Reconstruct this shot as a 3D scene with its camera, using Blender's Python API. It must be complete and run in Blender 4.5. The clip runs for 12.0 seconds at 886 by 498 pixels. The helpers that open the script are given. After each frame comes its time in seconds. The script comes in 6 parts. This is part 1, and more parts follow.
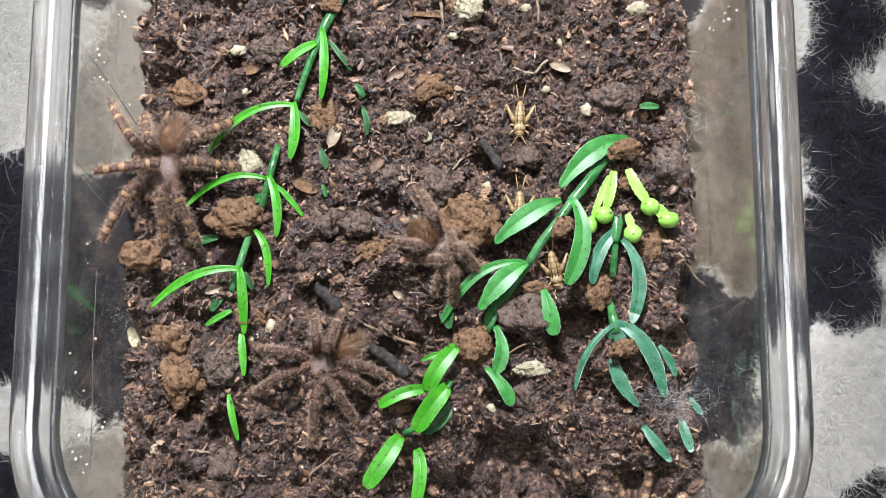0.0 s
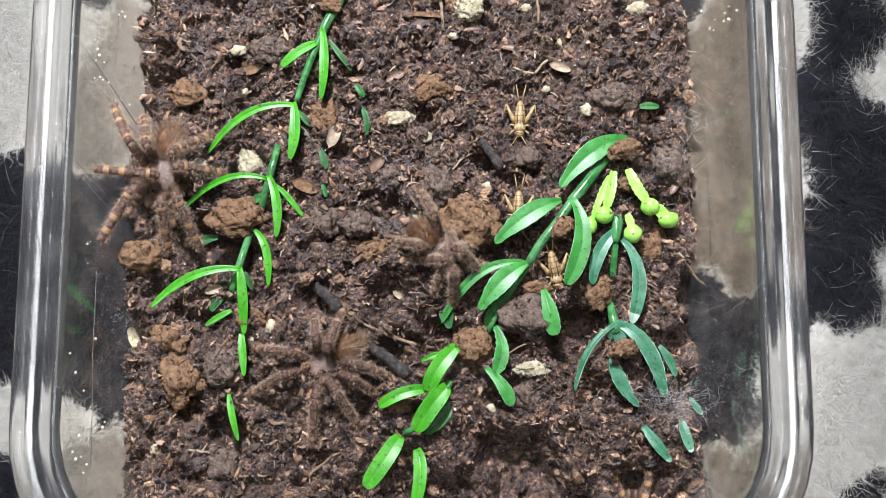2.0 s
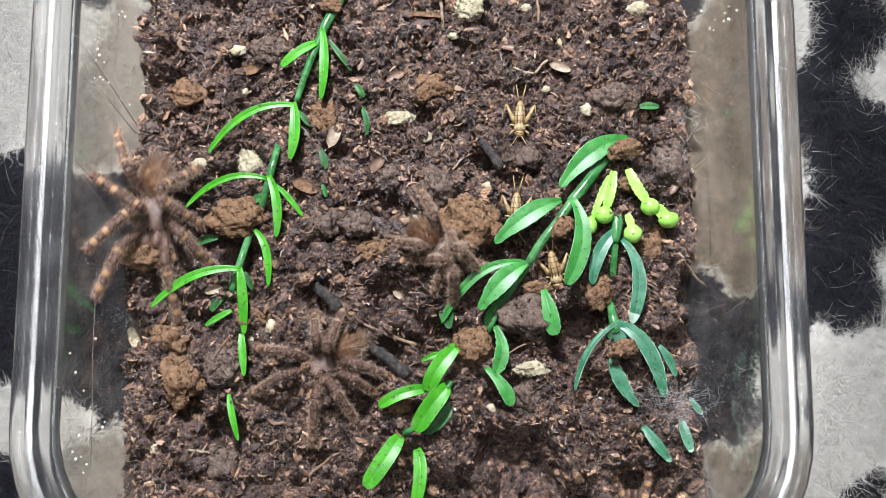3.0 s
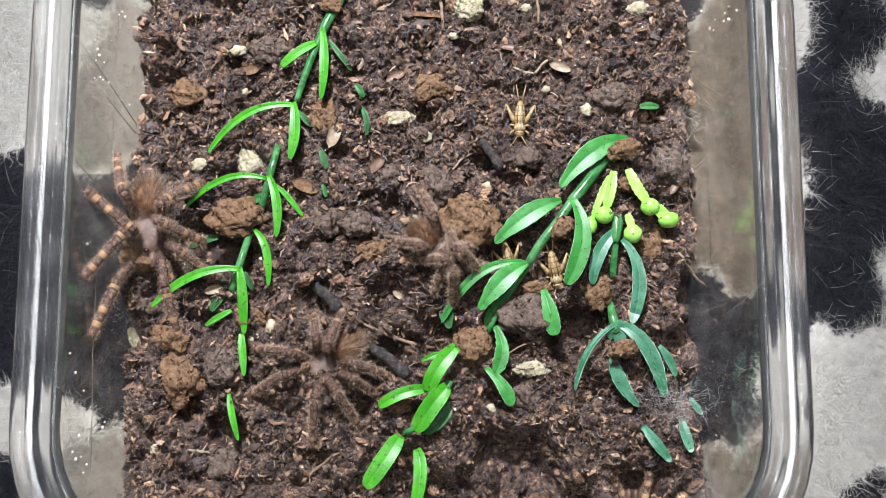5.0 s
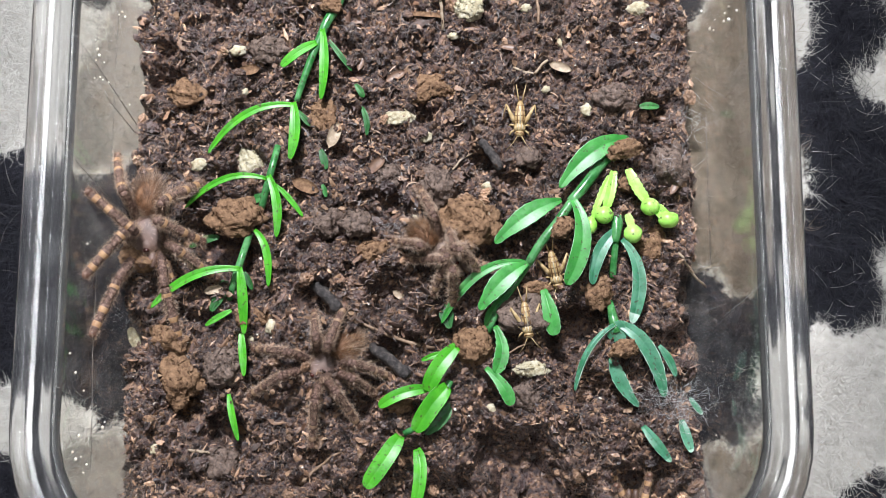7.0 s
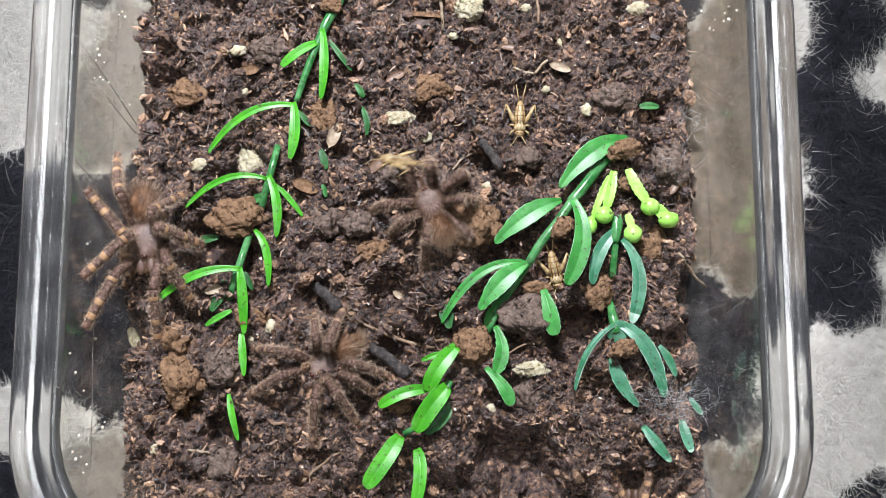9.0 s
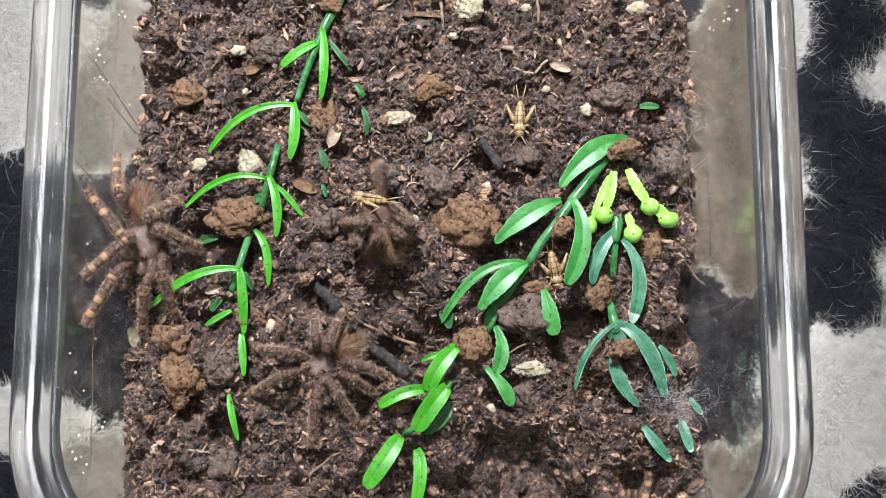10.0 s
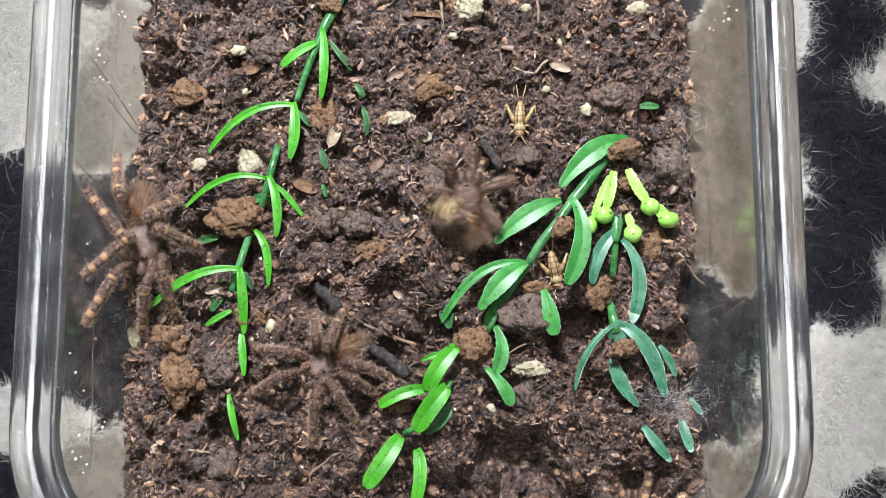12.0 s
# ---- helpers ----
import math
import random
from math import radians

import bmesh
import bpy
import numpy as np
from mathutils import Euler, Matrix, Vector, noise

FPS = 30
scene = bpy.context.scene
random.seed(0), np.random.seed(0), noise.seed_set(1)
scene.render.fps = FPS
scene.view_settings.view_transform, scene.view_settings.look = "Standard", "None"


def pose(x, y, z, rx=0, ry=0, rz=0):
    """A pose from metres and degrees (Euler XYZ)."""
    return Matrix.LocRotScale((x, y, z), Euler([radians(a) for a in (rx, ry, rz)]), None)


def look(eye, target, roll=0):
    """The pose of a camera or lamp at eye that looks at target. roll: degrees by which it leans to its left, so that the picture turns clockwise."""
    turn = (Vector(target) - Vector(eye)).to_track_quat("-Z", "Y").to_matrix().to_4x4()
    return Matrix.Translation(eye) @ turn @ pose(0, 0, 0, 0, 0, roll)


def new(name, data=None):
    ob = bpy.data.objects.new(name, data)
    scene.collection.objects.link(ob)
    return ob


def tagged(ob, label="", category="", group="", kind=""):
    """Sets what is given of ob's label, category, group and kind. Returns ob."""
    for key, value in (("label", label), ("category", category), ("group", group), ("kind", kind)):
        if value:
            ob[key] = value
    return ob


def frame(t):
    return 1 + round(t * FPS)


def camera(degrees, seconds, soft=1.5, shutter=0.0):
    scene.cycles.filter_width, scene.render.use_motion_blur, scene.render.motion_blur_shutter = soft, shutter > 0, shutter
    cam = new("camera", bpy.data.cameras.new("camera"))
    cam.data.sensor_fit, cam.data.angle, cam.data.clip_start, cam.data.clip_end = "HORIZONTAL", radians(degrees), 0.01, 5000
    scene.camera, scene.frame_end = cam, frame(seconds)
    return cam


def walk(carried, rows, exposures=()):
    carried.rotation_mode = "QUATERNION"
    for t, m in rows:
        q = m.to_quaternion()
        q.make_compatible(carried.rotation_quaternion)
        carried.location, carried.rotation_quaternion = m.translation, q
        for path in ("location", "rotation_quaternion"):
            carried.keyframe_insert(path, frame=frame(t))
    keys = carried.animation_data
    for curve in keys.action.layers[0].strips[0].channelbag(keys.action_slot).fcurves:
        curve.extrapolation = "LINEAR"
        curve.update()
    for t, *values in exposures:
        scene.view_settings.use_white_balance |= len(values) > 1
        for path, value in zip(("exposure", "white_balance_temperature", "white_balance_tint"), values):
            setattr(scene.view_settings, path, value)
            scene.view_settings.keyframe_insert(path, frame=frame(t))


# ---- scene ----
MM = 0.001
cam = camera(40, 12.0, soft=0.75, shutter=0.8)
EYE = (0.0, -0.05055, 0.30970)
still = look(EYE, (0.0, 0.0, 0.0))
walk(cam, [(0, still), (12.0, still)])

# light: one bright white lamp above the far side, a dimmer added strip for the rim's highlight and a dull room
world = bpy.data.worlds.new("room_light")
scene.world = world
world.use_nodes = True
world.node_tree.nodes["Background"].inputs[0].default_value = (0.80, 0.86, 1.0, 1)
world.node_tree.nodes["Background"].inputs[1].default_value = 0.022
scene.view_settings.exposure = 0.0


def area_lamp(name, eye, target, size_x, size_y, watts, colour):
    data = bpy.data.lights.new(name, "AREA")
    data.shape, data.size, data.size_y, data.energy, data.color = "RECTANGLE", size_x, size_y, watts, colour
    lamp = new(name, data)
    lamp.matrix_world = look(eye, target)
    return lamp


area_lamp("lamp_light", (-0.06, 0.275, 0.42), (0, 0, 0), 0.028, 0.028, 5.1, (0.95, 0.98, 1.06))
# unseen strip added to draw the bright line along the tub's rim
area_lamp("rim_strip_light", (-0.018, 0.10, 0.62), (-0.018, 0.02, 0), 0.045, 0.50, 1.45, (0.92, 0.96, 1.0))


# ---- materials ----
def material(name, rough=0.6, metal=0.0, spec=0.5):
    m = bpy.data.materials.new(name)
    m.use_nodes = True
    b = m.node_tree.nodes["Principled BSDF"]
    b.inputs["Roughness"].default_value = rough
    b.inputs["Metallic"].default_value = metal
    b.inputs["Specular IOR Level"].default_value = spec
    return m, m.node_tree.nodes, m.node_tree.links, b


def ramp(nodes, links, source, stops):
    r = nodes.new("ShaderNodeValToRGB")
    while len(r.color_ramp.elements) < len(stops):
        r.color_ramp.elements.new(0.5)
    for e, (p, c) in zip(r.color_ramp.elements, stops):
        e.position, e.color = p, (*c, 1)
    links.new(source, r.inputs[0])
    return r.outputs[0]


def noise_node(nodes, links, scale, detail=4, rough=0.6):
    c = nodes.new("ShaderNodeTexCoord")
    n = nodes.new("ShaderNodeTexNoise")
    n.inputs["Scale"].default_value, n.inputs["Detail"].default_value, n.inputs["Roughness"].default_value = scale, detail, rough
    links.new(c.outputs["Object"], n.inputs["Vector"])
    return n.outputs["Fac"]


def bumped(nodes, links, shader, fac, strength, distance):
    b = nodes.new("ShaderNodeBump")
    b.inputs["Strength"].default_value, b.inputs["Distance"].default_value = strength, distance
    links.new(fac, b.inputs["Height"])
    links.new(b.outputs[0], shader.inputs["Normal"])


def mixed(nodes, links, fac, a, b, kind="MIX"):
    m = nodes.new("ShaderNodeMix")
    m.data_type, m.blend_type = "RGBA", kind
    for sock, v in ((m.inputs[0], fac), (m.inputs[6], a), (m.inputs[7], b)):
        if isinstance(v, (int, float)):
            sock.default_value = v
        elif isinstance(v, tuple):
            sock.default_value = (*v, 1)
        else:
            links.new(v, sock)
    return m.outputs[2]


def speckled(name, stops, scale, rough=0.6, spec=0.5, island=0.0, bump=0.5, bump_scale=2500, bump_mm=0.2, rough_var=0.0, patch=0.0):
    """A material whose colour wanders over the stops by noise, and, by island, from piece to piece."""
    m, nodes, links, b = material(name, rough, 0, spec)
    fac = noise_node(nodes, links, scale)
    if island:
        g = nodes.new("ShaderNodeNewGeometry")
        x = nodes.new("ShaderNodeMath")
        x.operation = "MULTIPLY_ADD"
        links.new(g.outputs["Random Per Island"], x.inputs[0])
        x.inputs[1].default_value = island
        y = nodes.new("ShaderNodeMath")
        y.operation = "MULTIPLY_ADD"
        links.new(fac, y.inputs[0])
        y.inputs[1].default_value, y.inputs[2].default_value = 1 - island * 0.6, -0.2 * island
        links.new(y.outputs[0], x.inputs[2])
        fac = x.outputs[0]
    colour = ramp(nodes, links, fac, stops)
    if patch:
        # damp and dry patches a few millimetres across
        damp = ramp(nodes, links, noise_node(nodes, links, 190, 3, 0.55), [(0.38, (1 - patch,) * 3), (0.62, (1 + patch * 0.5,) * 3)])
        colour = mixed(nodes, links, 1.0, colour, damp, "MULTIPLY")
    links.new(colour, b.inputs["Base Color"])
    if rough_var:
        f2 = noise_node(nodes, links, scale * 1.7, 3)
        links.new(ramp(nodes, links, f2, [(0.35, (rough - rough_var,) * 3), (0.6, (rough,) * 3)]), b.inputs["Roughness"])
    if bump:
        bumped(nodes, links, b, noise_node(nodes, links, bump_scale, 5, 0.7), bump, bump_mm * MM)
    return m


# base soil darkened below the crumbs' tones, putting the pits' shade into its colour
M_SOIL = speckled("damp_peat_shaded", [(0.30, (0.014, 0.010, 0.011)), (0.46, (0.066, 0.042, 0.040)), (0.60, (0.176, 0.104, 0.069)), (0.76, (0.434, 0.270, 0.178))],
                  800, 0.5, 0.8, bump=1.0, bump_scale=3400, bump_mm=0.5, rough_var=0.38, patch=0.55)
M_CRUMB = speckled("peat_crumb", [(0.15, (0.019, 0.013, 0.013)), (0.45, (0.098, 0.062, 0.055)), (0.70, (0.278, 0.167, 0.105)), (0.95, (0.618, 0.387, 0.247))],
                   700, 0.55, 0.6, island=0.6, bump=0.9, bump_scale=3000, bump_mm=0.25, rough_var=0.35, patch=0.45)
M_FIBRE = speckled("coir_fibre", [(0.1, (0.036, 0.023, 0.021)), (0.45, (0.129, 0.078, 0.060)), (0.75, (0.276, 0.163, 0.102)), (1.0, (0.534, 0.364, 0.243))],
                   900, 0.5, 0.6, island=0.85, bump=0.4, rough_var=0.2)
M_SHRED = speckled("peat_shred", [(0.12, (0.019, 0.013, 0.013)), (0.42, (0.106, 0.067, 0.057)), (0.72, (0.322, 0.190, 0.118)), (1.0, (0.823, 0.553, 0.351))],
                   800, 0.5, 0.6, island=0.62, bump=0.8, bump_scale=2600, bump_mm=0.2, rough_var=0.33, patch=0.45)
M_TAN = speckled("bark_shred", [(0.12, (0.023, 0.017, 0.013)), (0.45, (0.112, 0.065, 0.051)), (0.80, (0.276, 0.152, 0.087)), (1.0, (0.568, 0.347, 0.212))],
                 700, 0.55, 0.5, island=0.62, bump=0.8, bump_scale=2200, bump_mm=0.25, rough_var=0.25, patch=0.35)
M_CLOD = speckled("peat_clod", [(0.2, (0.053, 0.030, 0.020)), (0.5, (0.182, 0.100, 0.053)), (0.85, (0.401, 0.243, 0.136))], 900, 0.7, 0.4, island=0.2, bump=1.0, bump_scale=2200, bump_mm=0.4)
M_GREYCLOD = speckled("dark_clod", [(0.2, (0.031, 0.022, 0.017)), (0.5, (0.109, 0.074, 0.058)), (0.9, (0.342, 0.244, 0.191))], 900, 0.55, 0.5, island=0.2, bump=1.0, bump_scale=2200, bump_mm=0.4, rough_var=0.3)
M_PERLITE = speckled("perlite", [(0.25, (0.288, 0.226, 0.126)), (0.5, (0.496, 0.437, 0.296)), (0.7, (0.640, 0.593, 0.474))], 800, 0.7, 0.4, bump=1.0, bump_scale=1800, bump_mm=0.3)
M_BARK = speckled("dark_bark", [(0.3, (0.014, 0.012, 0.012)), (0.5, (0.045, 0.038, 0.036)), (0.72, (0.15, 0.125, 0.11))], 700, 0.55, 0.5, bump=1.0, bump_scale=1100, bump_mm=0.8)
M_CHIP = speckled("pale_chip", [(0.3, (0.16, 0.11, 0.07)), (0.55, (0.38, 0.29, 0.2)), (0.8, (0.62, 0.53, 0.42))], 600, 0.6, 0.5, island=0.4, bump=0.7)
M_GRIT = speckled("white_grit", [(0.2, (0.45, 0.38, 0.30)), (0.8, (0.85, 0.82, 0.75))], 700, 0.45, 0.6, island=0.8, bump=0.5)
M_ROOT = speckled("dry_root", [(0.3, (0.15, 0.09, 0.055)), (0.7, (0.36, 0.25, 0.17))], 800, 0.6, 0.4, bump=0.5)


def leaf_material(name, dark, light, rough):
    m, nodes, links, b = material(name, rough, 0, 0.5)
    f = noise_node(nodes, links, 230, 5)
    base = ramp(nodes, links, f, [(0.36, dark), (0.64, light)])
    f2 = noise_node(nodes, links, 900, 3)
    dirt = ramp(nodes, links, f2, [(0.60, (0, 0, 0)), (0.68, (0.85, 0.85, 0.85))])
    dust = ramp(nodes, links, noise_node(nodes, links, 260, 6, 0.7), [(0.52, (0, 0, 0)), (0.75, (0.30, 0.30, 0.30))])
    links.new(mixed(nodes, links, dust, mixed(nodes, links, dirt, base, (0.05, 0.03, 0.02)), tuple(c * 0.5 + 0.22 for c in light)), b.inputs["Base Color"])
    b.inputs["Subsurface Weight"].default_value = 0.15
    b.inputs["Subsurface Radius"].default_value = (0.4, 1.0, 0.2)
    b.inputs["Subsurface Scale"].default_value = 0.0006
    bumped(nodes, links, b, noise_node(nodes, links, 1200, 4), 0.25, 0.15 * MM)
    return m


M_LEAF_Y = leaf_material("yellow_green_plastic", (0.045, 0.29, 0.012), (0.085, 0.40, 0.022), 0.40)
M_LEAF_G = leaf_material("green_plastic", (0.028, 0.205, 0.030), (0.066, 0.325, 0.064), 0.40)
M_LEAF_D = leaf_material("dark_green_plastic", (0.012, 0.085, 0.018), (0.040, 0.180, 0.040), 0.45)
M_LEAF_B = leaf_material("bluish_green_plastic", (0.028, 0.155, 0.074), (0.092, 0.270, 0.165), 0.38)
M_STEM = leaf_material("stem_plastic", (0.02, 0.14, 0.03), (0.10, 0.30, 0.11), 0.22)
M_BUD = leaf_material("lime_plastic", (0.25, 0.58, 0.07), (0.42, 0.76, 0.16), 0.35)
M_EDGE = speckled("frosted_edge", [(0.3, (0.08, 0.30, 0.10)), (0.7, (0.34, 0.52, 0.36))], 400, 0.5, 0.5, bump=0)
M_FROST = speckled("frosted_tip", [(0.3, (0.16, 0.34, 0.22)), (0.7, (0.52, 0.62, 0.54))], 400, 0.5, 0.5, bump=0)


def plastic(name, tint, rough=0.02, clear=1.0, wave=0.03):
    """Clear plastic, a little wavy, with faint smears where it is less clear."""
    m, nodes, links, b = material(name, rough, 0, 0.5)
    b.inputs["Base Color"].default_value = (*tint, 1)
    b.inputs["IOR"].default_value = 1.58
    smear = noise_node(nodes, links, 70, 5, 0.65)
    links.new(ramp(nodes, links, smear, [(0.45, (clear,) * 3), (0.75, (clear - 0.03,) * 3)]), b.inputs["Transmission Weight"])
    links.new(ramp(nodes, links, smear, [(0.45, (rough,) * 3), (0.75, (rough + 0.06,) * 3)]), b.inputs["Roughness"])
    bumped(nodes, links, b, noise_node(nodes, links, 25, 2), wave, 0.5 * MM)
    return m


M_CLEAR = plastic("clear_plastic", (0.95, 0.93, 0.88), 0.015, 0.995)
M_FLOOR = plastic("floor_plastic", (0.90, 0.86, 0.78), 0.03, 0.99)
M_RIM = plastic("clear_rim_plastic", (0.93, 0.93, 0.92), 0.11, 0.99, 0.02)
M_WALL_LINE = speckled("drawn_line", [(0.3, (0.05, 0.045, 0.04)), (0.7, (0.16, 0.15, 0.14))], 300, 0.5, 0.4, bump=0)
# dark glossy finish of the beads added to give the soil glints
M_BEAD, _n, _l, _b = material("glint_bead", 0.06, 0, 0.9)
_l.new(ramp(_n, _l, noise_node(_n, _l, 300), [(0.3, (0.03, 0.024, 0.02)), (0.7, (0.16, 0.13, 0.11))]), _b.inputs["Base Color"])
M_HAZE, _n, _l, _b = material("silk_thread", 0.5, 0, 0.5)
_b.inputs["Base Color"].default_value = (0.42, 0.42, 0.42, 1)

M_WHITE_FUR = speckled("white_wool", [(0.2, (0.339, 0.324, 0.287)), (0.6, (0.456, 0.442, 0.405))], 300, 0.85, 0.2, island=0.18, bump=0)
M_BLACK_FUR = speckled("black_wool", [(0.2, (0.004, 0.004, 0.006)), (0.8, (0.016, 0.016, 0.023))], 300, 0.7, 0.22, island=0.6, bump=0)
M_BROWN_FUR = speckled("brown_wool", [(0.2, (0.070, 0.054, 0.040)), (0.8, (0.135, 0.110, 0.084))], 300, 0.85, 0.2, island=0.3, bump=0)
# white wool with the tub wall's dimming put into its colour
M_DIMMED_FUR = speckled("dimmed_white_wool", [(0.2, (0.108, 0.104, 0.094)), (0.8, (0.180, 0.173, 0.155))], 300, 0.85, 0.2, island=0.25, bump=0)
M_PELT, _n, _l, _b = material("pelt_base", 0.85, 0, 0.15)
_at = _n.new("ShaderNodeAttribute")
_at.attribute_name = "pelt"
_jit = _n.new("ShaderNodeMath")
_jit.operation = "MULTIPLY_ADD"
_l.new(noise_node(_n, _l, 900, 4), _jit.inputs[0])
_jit.inputs[1].default_value = 0.9
_l.new(_at.outputs["Fac"], _jit.inputs[2])
_tone = ramp(_n, _l, noise_node(_n, _l, 500, 3), [(0.3, (0.32, 0.30, 0.27)), (0.7, (0.48, 0.46, 0.42))])
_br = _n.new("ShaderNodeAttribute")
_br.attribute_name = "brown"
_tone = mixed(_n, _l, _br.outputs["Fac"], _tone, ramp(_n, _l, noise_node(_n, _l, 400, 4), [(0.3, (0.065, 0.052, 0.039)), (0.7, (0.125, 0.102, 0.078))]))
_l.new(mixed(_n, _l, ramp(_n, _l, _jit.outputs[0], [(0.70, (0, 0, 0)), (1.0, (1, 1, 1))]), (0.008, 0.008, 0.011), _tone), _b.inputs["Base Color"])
M_GREY_FUR = speckled("loose_wool", [(0.2, (0.08, 0.08, 0.085)), (0.9, (0.55, 0.52, 0.48))], 300, 0.7, 0.3, island=0.9, bump=0)
M_HAIR = speckled("spider_hair", [(0.1, (0.07, 0.036, 0.024)), (0.5, (0.24, 0.142, 0.092)), (0.95, (0.52, 0.36, 0.25))], 400, 0.5, 0.4, island=0.9, bump=0)
M_HAIR_PALE = speckled("spider_pale_hair", [(0.1, (0.10, 0.062, 0.045)), (0.5, (0.31, 0.215, 0.155)), (0.95, (0.58, 0.45, 0.34))], 400, 0.5, 0.4, island=0.9, bump=0)
M_SKIN = speckled("spider_skin", [(0.32, (0.034, 0.018, 0.014)), (0.5, (0.117, 0.068, 0.052)), (0.68, (0.277, 0.179, 0.140))], 1100, 0.7, 0.3, bump=0.6)
M_CARAPACE = speckled("spider_carapace", [(0.3, (0.084, 0.048, 0.037)), (0.6, (0.168, 0.102, 0.079)), (0.8, (0.266, 0.177, 0.139))], 500, 0.42, 0.5, bump=0.6)
M_ABDOMEN = speckled("spider_abdomen", [(0.3, (0.08, 0.035, 0.018)), (0.55, (0.20, 0.095, 0.045)), (0.8, (0.34, 0.20, 0.12))], 450, 0.6, 0.4, bump=0.6)
M_SHIELD_RIDGE = speckled("spider_shield_ridge", [(0.3, (0.153, 0.092, 0.077)), (0.7, (0.306, 0.206, 0.177))], 600, 0.38, 0.5, bump=0.5)
M_RUST_HAIR = speckled("spider_rust_hair", [(0.1, (0.10, 0.042, 0.018)), (0.5, (0.30, 0.145, 0.062)), (0.95, (0.52, 0.32, 0.17))], 400, 0.5, 0.4, island=0.9, bump=0)
M_BAND = speckled("spider_pale_band", [(0.3, (0.274, 0.141, 0.065)), (0.7, (0.528, 0.339, 0.184))], 600, 0.5, 0.4, bump=0.5)
M_DULL_BAND = speckled("spider_dull_band", [(0.3, (0.229, 0.137, 0.080)), (0.7, (0.416, 0.283, 0.179))], 600, 0.55, 0.4, bump=0.5)
M_PAD = speckled("spider_foot_pad", [(0.3, (0.07, 0.032, 0.022)), (0.7, (0.17, 0.09, 0.06))], 900, 0.35, 0.5, bump=0.3)
M_FANG = speckled("spider_fang", [(0.3, (0.02, 0.006, 0.005)), (0.7, (0.07, 0.02, 0.015))], 600, 0.2, 0.6, bump=0)
M_CRICKET = speckled("cricket_shell", [(0.3, (0.259, 0.164, 0.065)), (0.55, (0.497, 0.355, 0.175)), (0.75, (0.691, 0.551, 0.330))], 700, 0.4, 0.5, bump=0.4)
M_CRICKET_DARK = speckled("cricket_brown", [(0.3, (0.10, 0.05, 0.02)), (0.7, (0.30, 0.17, 0.07))], 900, 0.4, 0.5, bump=0.3)
M_WALL, _n, _l, _b = material("wall_paint", 0.9, 0, 0.2)
_l.new(ramp(_n, _l, noise_node(_n, _l, 3), [(0.3, (0.42, 0.42, 0.42)), (0.7, (0.5, 0.5, 0.5))]), _b.inputs["Base Color"])


# ---- mesh helpers ----
def mesh_of(name, verts, faces, mats, face_mats=None, smooth=True):
    me = bpy.data.meshes.new(name)
    me.from_pydata([tuple(v) for v in verts], [], faces)
    for m in mats if isinstance(mats, (list, tuple)) else [mats]:
        me.materials.append(m)
    if face_mats is not None:
        me.polygons.foreach_set("material_index", np.asarray(face_mats, dtype=np.int32))
    if smooth:
        me.polygons.foreach_set("use_smooth", np.ones(len(me.polygons), dtype=bool))
    me.update()
    return me


def array_mesh(name, verts, tris, mat, smooth=False):
    """A mesh of triangles from numpy arrays."""
    me = bpy.data.meshes.new(name)
    nv, nt = len(verts), len(tris)
    me.vertices.add(nv)
    me.vertices.foreach_set("co", np.ascontiguousarray(verts, dtype=np.float32).ravel())
    me.loops.add(nt * 3)
    me.loops.foreach_set("vertex_index", np.ascontiguousarray(tris, dtype=np.int32).ravel())
    me.polygons.add(nt)
    me.polygons.foreach_set("loop_start", np.arange(0, nt * 3, 3, dtype=np.int32))
    me.polygons.foreach_set("use_smooth", np.full(nt, smooth, dtype=bool))
    me.materials.append(mat)
    me.update(calc_edges=True)
    return me


def part(name, me, parent, label="", at=(0, 0, 0)):
    ob = new(name, me)
    ob.parent = parent
    ob.location = at
    if label:
        tagged(ob, label)
    return ob


def thing(name, at, label, category, group=""):
    ob = new(name)
    ob.empty_display_size = 0.005
    ob.location = at
    return tagged(ob, label, category, group)


